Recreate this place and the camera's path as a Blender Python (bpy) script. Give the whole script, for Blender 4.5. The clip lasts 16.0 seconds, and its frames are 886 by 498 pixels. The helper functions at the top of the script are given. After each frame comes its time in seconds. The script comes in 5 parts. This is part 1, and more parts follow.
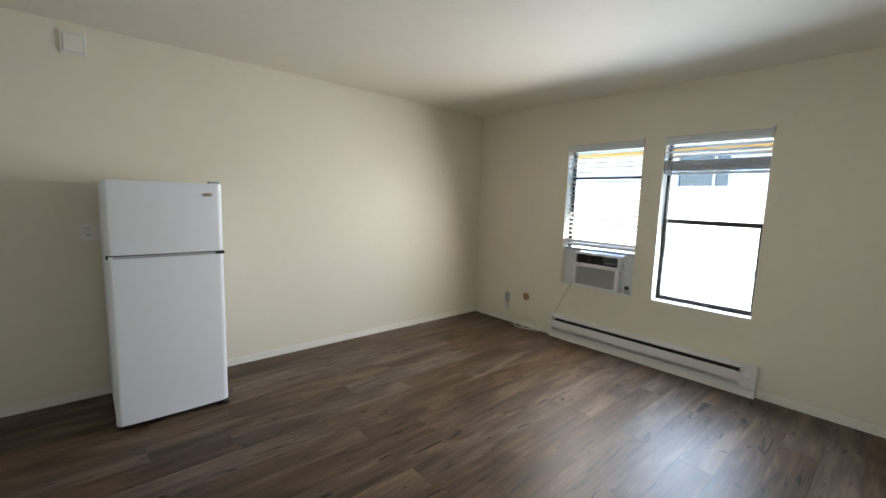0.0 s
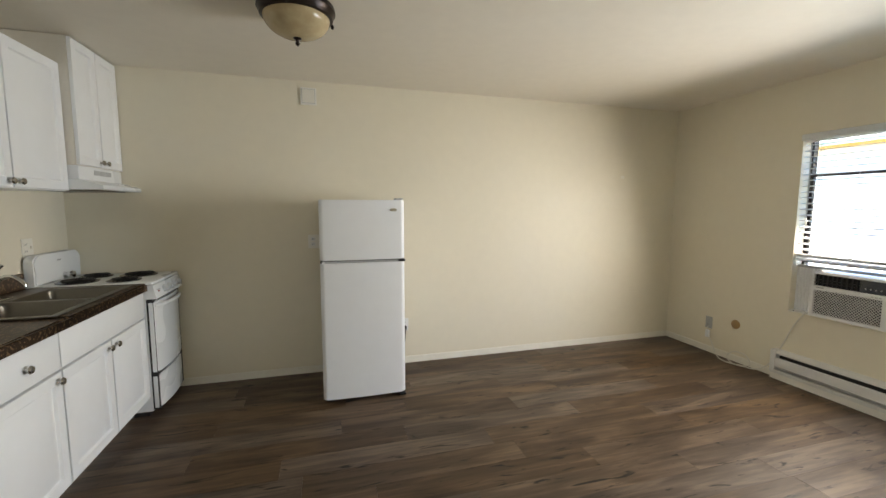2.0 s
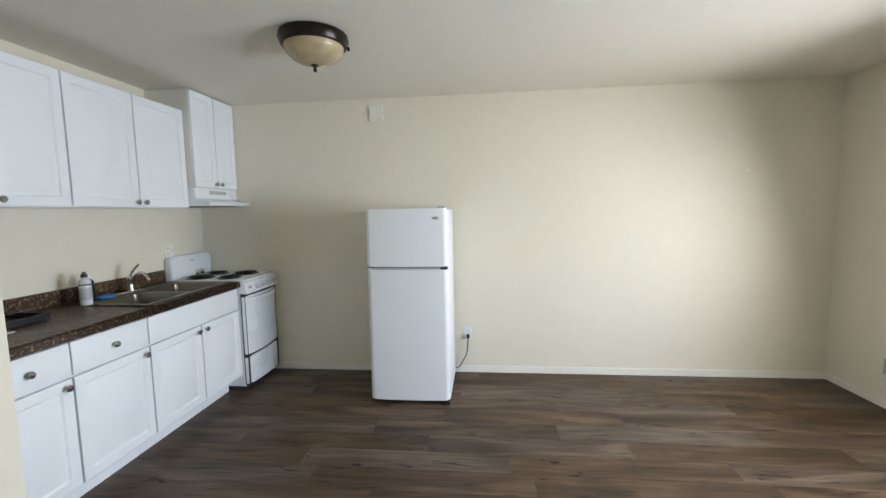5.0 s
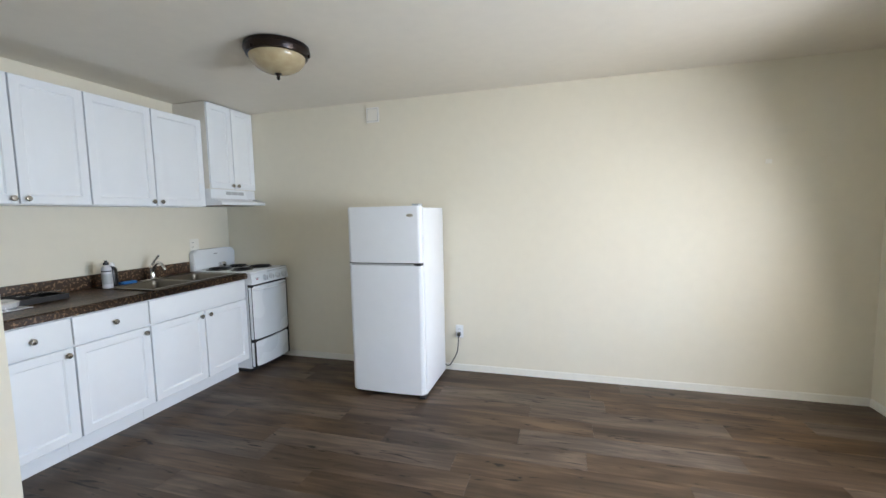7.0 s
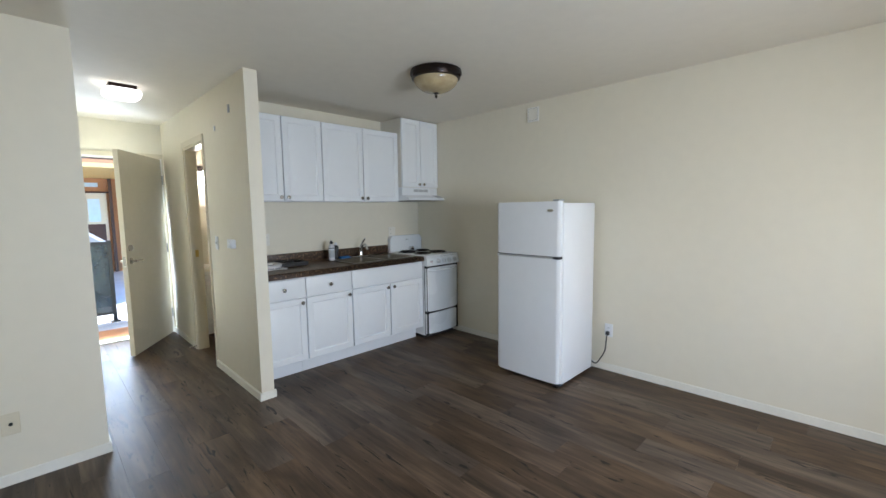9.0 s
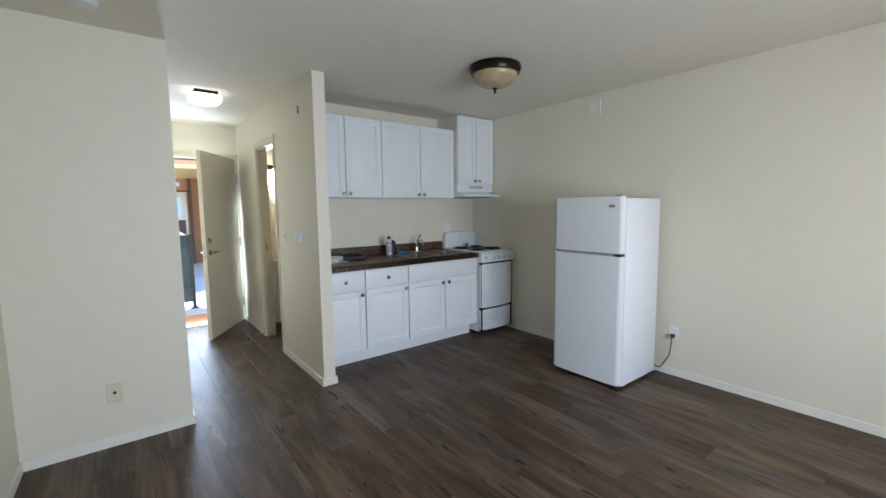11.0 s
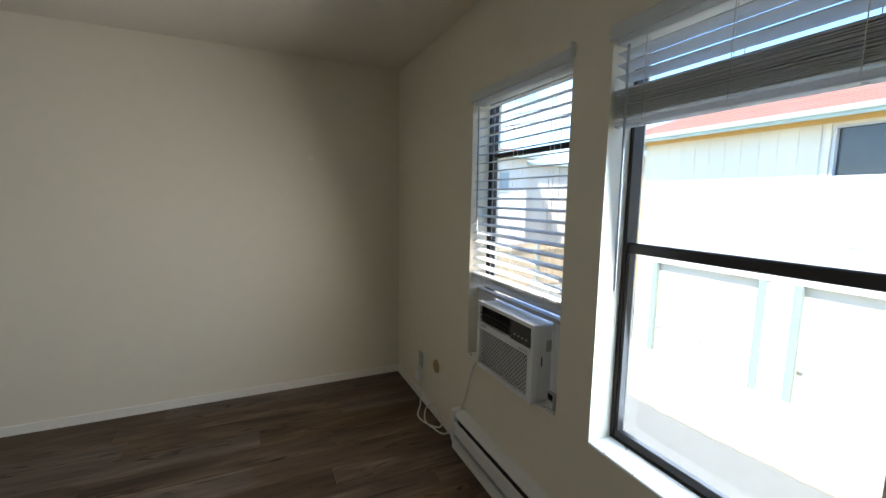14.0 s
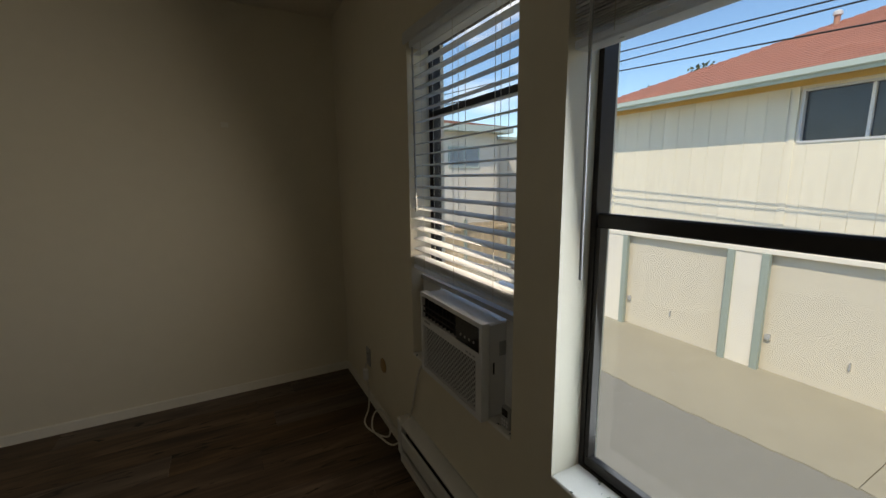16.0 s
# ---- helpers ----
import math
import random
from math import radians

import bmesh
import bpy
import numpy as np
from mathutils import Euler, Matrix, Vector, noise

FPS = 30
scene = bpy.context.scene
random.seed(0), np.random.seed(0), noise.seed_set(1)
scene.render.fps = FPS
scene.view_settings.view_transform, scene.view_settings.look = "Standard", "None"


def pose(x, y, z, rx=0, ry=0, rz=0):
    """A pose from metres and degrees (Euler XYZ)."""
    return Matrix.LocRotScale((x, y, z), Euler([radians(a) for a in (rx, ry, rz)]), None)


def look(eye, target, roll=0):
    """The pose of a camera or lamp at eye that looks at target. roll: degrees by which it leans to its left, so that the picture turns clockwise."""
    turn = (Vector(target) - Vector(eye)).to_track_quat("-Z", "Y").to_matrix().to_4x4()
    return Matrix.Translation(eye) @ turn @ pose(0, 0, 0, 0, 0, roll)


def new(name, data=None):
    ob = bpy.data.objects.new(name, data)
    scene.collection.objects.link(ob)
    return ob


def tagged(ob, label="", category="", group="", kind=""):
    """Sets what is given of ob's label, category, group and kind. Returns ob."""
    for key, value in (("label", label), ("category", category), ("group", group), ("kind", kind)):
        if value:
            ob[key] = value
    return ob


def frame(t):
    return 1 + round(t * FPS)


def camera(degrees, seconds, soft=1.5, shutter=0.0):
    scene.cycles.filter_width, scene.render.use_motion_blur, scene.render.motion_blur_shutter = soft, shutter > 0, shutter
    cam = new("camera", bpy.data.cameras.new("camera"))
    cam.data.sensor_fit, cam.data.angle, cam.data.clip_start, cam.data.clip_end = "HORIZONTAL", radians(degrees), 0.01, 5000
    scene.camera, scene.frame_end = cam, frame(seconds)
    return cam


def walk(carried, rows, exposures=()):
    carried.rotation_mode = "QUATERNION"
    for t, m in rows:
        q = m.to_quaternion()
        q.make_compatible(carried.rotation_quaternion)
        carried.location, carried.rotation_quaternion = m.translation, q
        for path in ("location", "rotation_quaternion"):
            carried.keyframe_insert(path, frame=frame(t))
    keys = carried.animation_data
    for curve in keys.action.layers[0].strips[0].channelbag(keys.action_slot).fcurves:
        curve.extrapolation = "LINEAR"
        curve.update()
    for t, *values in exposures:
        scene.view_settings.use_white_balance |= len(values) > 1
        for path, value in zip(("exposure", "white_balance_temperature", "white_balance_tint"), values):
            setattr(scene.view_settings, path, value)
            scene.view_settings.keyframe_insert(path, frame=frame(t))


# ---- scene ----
cam = camera(94.7, 16.0)
PATH = [
    (0, (0.329, 0.371, 1.42), (1.648, 1.854, 1.177), 1.8),
    (0.5, (0.36, 0.343, 1.426), (1.47, 1.99, 1.188), 1.4),
    (1, (0.388, 0.336, 1.42), (1.288, 2.108, 1.194), 0.9),
    (1.5, (0.423, 0.335, 1.422), (1.135, 2.192, 1.203), 0.4),
    (2, (0.46, 0.344, 1.42), (1.009, 2.256, 1.216), 0.1),
    (2.5, (0.531, 0.375, 1.435), (0.915, 2.329, 1.239), -0.1),
    (3, (0.619, 0.404, 1.439), (0.849, 2.382, 1.257), -0.3),
    (3.5, (0.757, 0.384, 1.452), (0.846, 2.373, 1.266), -0.3),
    (4, (0.933, 0.336, 1.454), (0.903, 2.328, 1.27), -0.6),
    (6.5, (1.792, 0.423, 1.419), (1.357, 2.366, 1.234), -1.3),
    (7, (1.991, 0.453, 1.408), (1.437, 2.367, 1.235), -1.2),
    (7.5, (2.196, 0.486, 1.413), (1.474, 2.343, 1.245), -1.2),
    (8, (2.378, 0.494, 1.407), (1.42, 2.243, 1.248), -1.1),
    (8.5, (2.516, 0.467, 1.428), (1.324, 2.062, 1.243), -1.1),
    (9, (2.559, 0.47, 1.42), (1.151, 1.877, 1.227), -0.8),
    (9.5, (2.551, 0.437, 1.409), (0.989, 1.67, 1.211), -0.6),
    (9.7, (2.541, 0.414, 1.396), (0.936, 1.591, 1.203), -0.6),
    (11.8, (2.573, 0.438, 1.394), (1.117, 1.794, 1.19), -1.0),
    (12, (2.603, 0.463, 1.394), (1.294, 1.962, 1.192), -0.8),
    (12.5, (2.695, 0.521, 1.399), (1.888, 2.34, 1.195), -0.2),
    (13, (2.833, 0.579, 1.448), (2.647, 2.557, 1.215), 0.8),
    (13.5, (2.952, 0.651, 1.446), (3.306, 2.605, 1.207), 1.2),
    (14, (3.028, 0.768, 1.448), (3.858, 2.571, 1.204), 0.9),
    (14.5, (3.071, 0.855, 1.458), (4.182, 2.496, 1.187), -0.2),
    (15, (3.117, 0.905, 1.445), (4.329, 2.466, 1.137), -0.9),
    (15.5, (3.219, 0.969, 1.417), (4.364, 2.575, 1.084), -0.9),
    (16, (3.355, 1.047, 1.401), (4.287, 2.783, 1.057), -0.6),
]
EXPOSURE = [(0.0, 3.39, 6500, 13), (0.5, 3.44, 6700, 13), (1.5, 3.52, 7400, 14), (2.5, 3.74, 6900, 13), (3.5, 3.87, 6350, 12), (7.0, 3.94, 6050, 14), (8.0, 3.88, 5900, 14), (9.0, 3.5, 6050, 13), (12.0, 3.42, 5900, 13), (12.5, 3.54, 5900, 13), (13.0, 3.47, 5750, 12), (13.5, 3.07, 5800, 12), (14.0, 2.38, 6500, 13), (14.5, 1.95, 7800, 15), (15.0, 1.65, 7900, 15), (15.5, 1.23, 7950, 14), (16.0, 0.82, 8000, 14)]
walk(cam, [(t, look(eye, target, roll)) for t, eye, target, roll in PATH], EXPOSURE)

# --- light: sky, sun ---
world = bpy.data.worlds.new("sky")
scene.world = world
world.use_nodes = True
wn = world.node_tree.nodes
sky = wn.new("ShaderNodeTexSky")
sky.sky_type, sky.sun_disc = "NISHITA", False
SUN_ELEV, SUN_AZ = radians(54.5), radians(240)  # azimuth clockwise from +y
sky.dust_density, sky.ozone_density = 0.2, 5.0
sky.sun_elevation, sky.sun_rotation = SUN_ELEV, SUN_AZ
wcoord, wmap = wn.new("ShaderNodeTexCoord"), wn.new("ShaderNodeMapping")
wnoise, wramp, wmix = wn.new("ShaderNodeTexNoise"), wn.new("ShaderNodeValToRGB"), wn.new("ShaderNodeMix")
wmap.inputs["Scale"].default_value = (1.0, 1.0, 3.0)
wnoise.inputs["Scale"].default_value, wnoise.inputs["Detail"].default_value = 3.2, 9
wramp.color_ramp.elements[0].position, wramp.color_ramp.elements[1].position = 0.56, 0.80
wmix.data_type = "RGBA"
wmix.inputs[7].default_value = (7.5, 7.8, 8.2, 1)
world.node_tree.links.new(wcoord.outputs["Generated"], wmap.inputs["Vector"])
world.node_tree.links.new(wmap.outputs["Vector"], wnoise.inputs["Vector"])
world.node_tree.links.new(wnoise.outputs["Fac"], wramp.inputs["Fac"])
world.node_tree.links.new(wramp.outputs["Color"], wmix.inputs[0])
whue = wn.new("ShaderNodeHueSaturation")
whue.inputs["Saturation"].default_value = 1.12
world.node_tree.links.new(sky.outputs["Color"], whue.inputs["Color"])
world.node_tree.links.new(whue.outputs["Color"], wmix.inputs[6])
world.node_tree.links.new(wmix.outputs[2], wn["Background"].inputs["Color"])
wn["Background"].inputs["Strength"].default_value = 0.125

sun = new("sun", bpy.data.lights.new("sun", "SUN"))
sun.data.energy, sun.data.angle, sun.data.color = 1.85, radians(0.5), (1.0, 0.96, 0.89)
sdir = Vector((math.sin(SUN_AZ) * math.cos(SUN_ELEV), math.cos(SUN_AZ) * math.cos(SUN_ELEV), math.sin(SUN_ELEV)))
sun.matrix_basis = look(sdir * 30, (0, 0, 0))

# daylight through each window, an area lamp in the opening's inner plane
for wx, wy, wz, ww, wh, watts, tint, drop in ((4.05, 2.34, 1.38, 0.66, 0.70, 2.5, (1.0, 0.94, 0.84), 1.2), (4.165, 1.426, 1.12, 0.66, 1.0, 4.1, (0.66, 0.82, 1.0), 0.75)):
    lamp = new("window_light", bpy.data.lights.new("window_light", "AREA"))
    lamp.data.shape, lamp.data.size, lamp.data.size_y = "RECTANGLE", ww, wh
    lamp.data.energy, lamp.data.color = watts, tint
    lamp.data.spread = radians(150)
    lamp.matrix_basis = look((wx, wy, wz), (0.0, wy + 0.3, wz - drop))

# daylight through the open entry door
lamp = new("door_light", bpy.data.lights.new("door_light", "AREA"))
lamp.data.shape, lamp.data.size, lamp.data.size_y, lamp.data.energy = "RECTANGLE", 0.7, 1.7, 4.7
lamp.data.color = (0.72, 0.86, 1.0)
lamp.matrix_basis = look((-3.28, 1.15, 1.05), (0.0, 1.0, 0.3))


# --- materials ---
def material(name, colour, rough=0.6, metal=0.0, var=0.06, scale=6.0, bump=0.0, bump_scale=120.0, stretch=(1, 1, 1),
             island=0.0, spec=0.5, coat=0.0, second=None, second_at=(0.45, 0.6), coord="Object"):
    m = bpy.data.materials.new(name)
    m.use_nodes = True
    n, l = m.node_tree.nodes, m.node_tree.links
    b = n["Principled BSDF"]
    b.inputs["Roughness"].default_value, b.inputs["Metallic"].default_value = rough, metal
    b.inputs["Specular IOR Level"].default_value, b.inputs["Coat Weight"].default_value = spec, coat
    tc, mp = n.new("ShaderNodeTexCoord"), n.new("ShaderNodeMapping")
    mp.inputs["Scale"].default_value = stretch
    l.new(tc.outputs[coord], mp.inputs["Vector"])
    big, small = n.new("ShaderNodeTexNoise"), n.new("ShaderNodeTexNoise")
    big.inputs["Scale"].default_value, big.inputs["Detail"].default_value = scale * 0.25, 3
    small.inputs["Scale"].default_value, small.inputs["Detail"].default_value = scale * 4, 6
    for q in (big, small):
        l.new(mp.outputs["Vector"], q.inputs["Vector"])
    mean = n.new("ShaderNodeMath")
    mean.operation = "ADD"
    l.new(big.outputs["Fac"], mean.inputs[0])
    l.new(small.outputs["Fac"], mean.inputs[1])
    val = n.new("ShaderNodeMapRange")
    val.inputs["From Min"].default_value, val.inputs["From Max"].default_value = 0.6, 1.4
    val.inputs["To Min"].default_value, val.inputs["To Max"].default_value = 1 - var, 1 + var
    l.new(mean.outputs[0], val.inputs["Value"])
    hsv = n.new("ShaderNodeHueSaturation")
    hsv.inputs["Color"].default_value = (*colour, 1)
    l.new(val.outputs["Result"], hsv.inputs["Value"])
    if second:
        ramp, mix = n.new("ShaderNodeValToRGB"), n.new("ShaderNodeMix")
        ramp.color_ramp.elements[0].position, ramp.color_ramp.elements[1].position = second_at
        mix.data_type = "RGBA"
        mix.inputs[6].default_value, mix.inputs[7].default_value = (*colour, 1), (*second, 1)
        l.new(small.outputs["Fac"], ramp.inputs["Fac"])
        l.new(ramp.outputs["Color"], mix.inputs[0])
        l.new(mix.outputs[2], hsv.inputs["Color"])
    out = hsv.outputs["Color"]
    if island:
        info, rr, h2 = n.new("ShaderNodeObjectInfo"), n.new("ShaderNodeMapRange"), n.new("ShaderNodeHueSaturation")
        rr.inputs["To Min"].default_value, rr.inputs["To Max"].default_value = 1 - island, 1 + island
        l.new(info.outputs["Random"], rr.inputs["Value"])
        l.new(rr.outputs["Result"], h2.inputs["Value"])
        l.new(out, h2.inputs["Color"])
        out = h2.outputs["Color"]
    l.new(out, b.inputs["Base Color"])
    rv = n.new("ShaderNodeMapRange")
    rv.inputs["From Min"].default_value, rv.inputs["From Max"].default_value = 0.3, 0.7
    rv.inputs["To Min"].default_value, rv.inputs["To Max"].default_value = max(rough - 0.07, 0.02), min(rough + 0.07, 1)
    l.new(big.outputs["Fac"], rv.inputs["Value"])
    l.new(rv.outputs["Result"], b.inputs["Roughness"])
    if bump:
        fine, bn = n.new("ShaderNodeTexNoise"), n.new("ShaderNodeBump")
        fine.inputs["Scale"].default_value, fine.inputs["Detail"].default_value = bump_scale, 4
        bn.inputs["Strength"].default_value, bn.inputs["Distance"].default_value = bump, 0.004
        l.new(mp.outputs["Vector"], fine.inputs["Vector"])
        l.new(fine.outputs["Fac"], bn.inputs["Height"])
        l.new(bn.outputs["Normal"], b.inputs["Normal"])
    return m


def plank_material():
    m = bpy.data.materials.new("vinyl_plank")
    m.use_nodes = True
    n, l = m.node_tree.nodes, m.node_tree.links
    b = n["Principled BSDF"]
    tc, mp, info, add = n.new("ShaderNodeTexCoord"), n.new("ShaderNodeMapping"), n.new("ShaderNodeObjectInfo"), n.new("ShaderNodeVectorMath")
    l.new(tc.outputs["Object"], mp.inputs["Vector"])
    sc = n.new("ShaderNodeVectorMath")
    sc.operation = "SCALE"
    comb = n.new("ShaderNodeCombineXYZ")
    for k in range(3):
        l.new(info.outputs["Random"], comb.inputs[k])
    l.new(comb.outputs[0], sc.inputs[0])
    sc.inputs["Scale"].default_value = 37.0
    l.new(mp.outputs["Vector"], add.inputs[0])
    l.new(sc.outputs[0], add.inputs[1])

    def streak(scale, stretch, detail, distort=0.0):
        q, s = n.new("ShaderNodeTexNoise"), n.new("ShaderNodeMapping")
        s.inputs["Scale"].default_value = stretch
        q.inputs["Scale"].default_value, q.inputs["Detail"].default_value, q.inputs["Distortion"].default_value = scale, detail, distort
        l.new(add.outputs[0], s.inputs["Vector"])
        l.new(s.outputs["Vector"], q.inputs["Vector"])
        return q.outputs["Fac"]
    broad, grain, knots = streak(3.4, (0.42, 2.0, 1), 4, 0.9), streak(17, (0.16, 2.6, 1), 7, 0.5), streak(6.5, (0.6, 3.4, 1), 3, 1.4)
    ramp = n.new("ShaderNodeValToRGB")
    e = ramp.color_ramp.elements
    e[0].position, e[0].color = 0.34, (0.036, 0.0225, 0.0145, 1)
    e[1].position, e[1].color = 0.66, (0.170, 0.113, 0.072, 1)
    mid = e.new(0.5)
    mid.color = (0.088, 0.058, 0.037, 1)
    mixf = n.new("ShaderNodeMix")
    mixf.inputs[0].default_value = 0.36
    l.new(broad, mixf.inputs[2])
    l.new(grain, mixf.inputs[3])
    l.new(mixf.outputs[0], ramp.inputs["Fac"])
    kr, km = n.new("ShaderNodeValToRGB"), n.new("ShaderNodeMix")
    kr.color_ramp.elements[0].position, kr.color_ramp.elements[1].position = 0.62, 0.70
    km.data_type, km.inputs[7].default_value = "RGBA", (0.010, 0.007, 0.005, 1)
    l.new(knots, kr.inputs["Fac"])
    l.new(kr.outputs["Color"], km.inputs[0])
    l.new(ramp.outputs["Color"], km.inputs[6])
    hs, rr, hr = n.new("ShaderNodeHueSaturation"), n.new("ShaderNodeMapRange"), n.new("ShaderNodeMapRange")
    rr.inputs["To Min"].default_value, rr.inputs["To Max"].default_value = 0.88, 1.12
    hr.inputs["To Min"].default_value, hr.inputs["To Max"].default_value = 1.2, 0.75
    l.new(info.outputs["Random"], rr.inputs["Value"])
    l.new(info.outputs["Random"], hr.inputs["Value"])
    l.new(rr.outputs["Result"], hs.inputs["Value"])
    l.new(hr.outputs["Result"], hs.inputs["Saturation"])
    l.new(km.outputs[2], hs.inputs["Color"])
    l.new(hs.outputs["Color"], b.inputs["Base Color"])
    rg = n.new("ShaderNodeMapRange")
    rg.inputs["To Min"].default_value, rg.inputs["To Max"].default_value = 0.36, 0.52
    l.new(grain, rg.inputs["Value"])
    l.new(rg.outputs["Result"], b.inputs["Roughness"])
    b.inputs["Specular IOR Level"].default_value = 0.28
    bn = n.new("ShaderNodeBump")
    bn.inputs["Strength"].default_value, bn.inputs["Distance"].default_value = 0.12, 0.002
    l.new(grain, bn.inputs["Height"])
    l.new(bn.outputs["Normal"], b.inputs["Normal"])
    return m


def glass_material(tint=(0.97, 0.985, 0.98)):
    m = bpy.data.materials.new("window_glass")
    m.use_nodes = True
    n, l = m.node_tree.nodes, m.node_tree.links
    n.remove(n["Principled BSDF"])
    tr, gl, mx, fr = n.new("ShaderNodeBsdfTransparent"), n.new("ShaderNodeBsdfGlossy"), n.new("ShaderNodeMixShader"), n.new("ShaderNodeLayerWeight")
    tr.inputs["Color"].default_value = (*tint, 1)
    gl.inputs["Roughness"].default_value = 0.02
    pw, sc = n.new("ShaderNodeMath"), n.new("ShaderNodeMath")
    pw.operation, sc.operation = "POWER", "MULTIPLY_ADD"
    pw.inputs[1].default_value, sc.inputs[1].default_value, sc.inputs[2].default_value = 5.0, 0.85, 0.03
    fr.inputs["Blend"].default_value = 0.5
    l.new(fr.outputs["Facing"], pw.inputs[0])
    l.new(pw.outputs[0], sc.inputs[0])
    l.new(sc.outputs[0], mx.inputs[0])
    l.new(tr.outputs[0], mx.inputs[1])
    l.new(gl.outputs[0], mx.inputs[2])
    l.new(mx.outputs[0], n["Material Output"].inputs["Surface"])
    return m


def glow(name, colour, strength):
    m = bpy.data.materials.new(name)
    m.use_nodes = True
    b = m.node_tree.nodes["Principled BSDF"]
    b.inputs["Base Color"].default_value = (0.8, 0.8, 0.78, 1)
    b.inputs["Emission Color"].default_value = (*colour, 1)
    b.inputs["Emission Strength"].default_value = strength
    return m


WALL = material("cream_wall_paint", (0.77, 0.715, 0.58), 0.55, var=0.025, scale=3, bump=0.10, bump_scale=150)
CEIL = material("ceiling_paint", (0.80, 0.745, 0.64), 0.75, var=0.03, scale=3, bump=0.25, bump_scale=110)
SKIRT = material("cream_skirting_paint", (0.82, 0.79, 0.70), 0.45, var=0.05, scale=8, bump=0.06)
TRIM = material("white_trim_paint", (0.83, 0.81, 0.75), 0.4, var=0.04, scale=8, bump=0.05)
CABINET = material("white_thermofoil", (0.82, 0.84, 0.85), 0.32, var=0.015, scale=4, bump=0.015, bump_scale=60)
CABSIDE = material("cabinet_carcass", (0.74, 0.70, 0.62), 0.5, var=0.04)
APPLIANCE = material("white_enamel", (0.80, 0.82, 0.83), 0.28, var=0.02, scale=3, bump=0.03, bump_scale=400, coat=0.2)
FRIDGE = material("textured_white_steel", (0.80, 0.815, 0.83), 0.38, var=0.02, scale=3, bump=0.10, bump_scale=420)
WPLASTIC = material("white_plastic", (0.78, 0.79, 0.79), 0.4, var=0.03, scale=10)
IVORY = material("ivory_plastic", (0.70, 0.63, 0.47), 0.4, var=0.04, scale=20)
GREYPL = material("grey_plastic", (0.42, 0.43, 0.43), 0.45, var=0.05, scale=20)
BLACK = material("black_plastic", (0.018, 0.018, 0.019), 0.4, var=0.15, scale=20)
GLOSSBLACK = material("gloss_black_plastic", (0.012, 0.012, 0.014), 0.15, var=0.1, scale=20)
DARKGAP = material("dark_recess", (0.02, 0.02, 0.02), 0.9, var=0.2)
BRONZE = material("dark_bronze_aluminium", (0.028, 0.024, 0.022), 0.42, metal=0.3, var=0.2, scale=15)
OILBRONZE = material("oil_rubbed_bronze", (0.022, 0.014, 0.011), 0.35, metal=0.7, var=0.25, scale=20)
NICKEL = material("satin_nickel", (0.42, 0.40, 0.37), 0.22, metal=1.0, var=0.08, scale=30)
CHROME = material("chrome", (0.72, 0.72, 0.72), 0.12, metal=1.0, var=0.05, scale=30)
STEEL = material("brushed_steel", (0.20, 0.185, 0.16), 0.36, metal=1.0, var=0.12, scale=40, stretch=(1, 6, 1))
BRASS = material("brass", (0.55, 0.38, 0.13), 0.3, metal=1.0, var=0.1, scale=30)
GOLD = material("gold_badge", (0.42, 0.38, 0.29), 0.4, metal=0.5, var=0.15, scale=60)
COUNTER = material("brown_granite_laminate", (0.055, 0.034, 0.022), 0.36, spec=0.32, var=0.25, scale=17, second=(0.25, 0.155, 0.085), second_at=(0.54, 0.64))
COIL = material("burner_coil", (0.016, 0.015, 0.015), 0.55, metal=0.4, var=0.3, scale=60)
AMBER = material("cream_alabaster_glass", (0.43, 0.335, 0.19), 0.22, var=0.05, scale=5, second=(0.49, 0.40, 0.24), second_at=(0.35, 0.7))
BLIND = material("white_faux_wood", (0.80, 0.81, 0.80), 0.42, var=0.03, scale=8, stretch=(1, 0.2, 1))
def let_light_through(m, share):
    """Thin white plastic: part of the light passes through."""
    n, l = m.node_tree.nodes, m.node_tree.links
    tr, mx = n.new("ShaderNodeBsdfTranslucent"), n.new("ShaderNodeMixShader")
    tr.inputs["Color"].default_value = (0.86, 0.88, 0.90, 1)
    mx.inputs[0].default_value = share
    l.new(n["Principled BSDF"].outputs[0], mx.inputs[1])
    l.new(tr.outputs[0], mx.inputs[2])
    l.new(mx.outputs[0], n["Material Output"].inputs["Surface"])


let_light_through(BLIND, 0.45)
CORD = material("white_cord", (0.68, 0.66, 0.60), 0.6, var=0.05, scale=40)
GRILLE = material("grey_grille", (0.62, 0.63, 0.63), 0.5, var=0.05, scale=30)
SILL = material("chipped_sill_paint", (0.83, 0.81, 0.75), 0.45, var=0.05, scale=9, second=(0.10, 0.13, 0.10), second_at=(0.655, 0.68), bump=0.1)
DOORP = material("cream_door_paint", (0.64, 0.575, 0.43), 0.36, var=0.04, scale=4, bump=0.06)
HEATER = material("white_baked_enamel", (0.72, 0.72, 0.70), 0.4, var=0.04, scale=8)
GLASS = glass_material()
# reflected sky is put into this glass as a pale blue-grey base colour
PALEGLASS = material("sky_tinted_glass", (0.36, 0.43, 0.44), 0.12, var=0.12, scale=3)
SKYGLASS = material("pale_blue_panel", (0.55, 0.70, 0.80), 0.2, var=0.08, scale=3)
OUTGLASS = material("dark_window_glass", (0.055, 0.065, 0.075), 0.08, var=0.5, scale=3)
SIDING = material("cream_siding", (0.86, 0.80, 0.64), 0.7, var=0.06, scale=4, stretch=(1, 1, 0.25), bump=0.05, bump_scale=60, island=0.03)
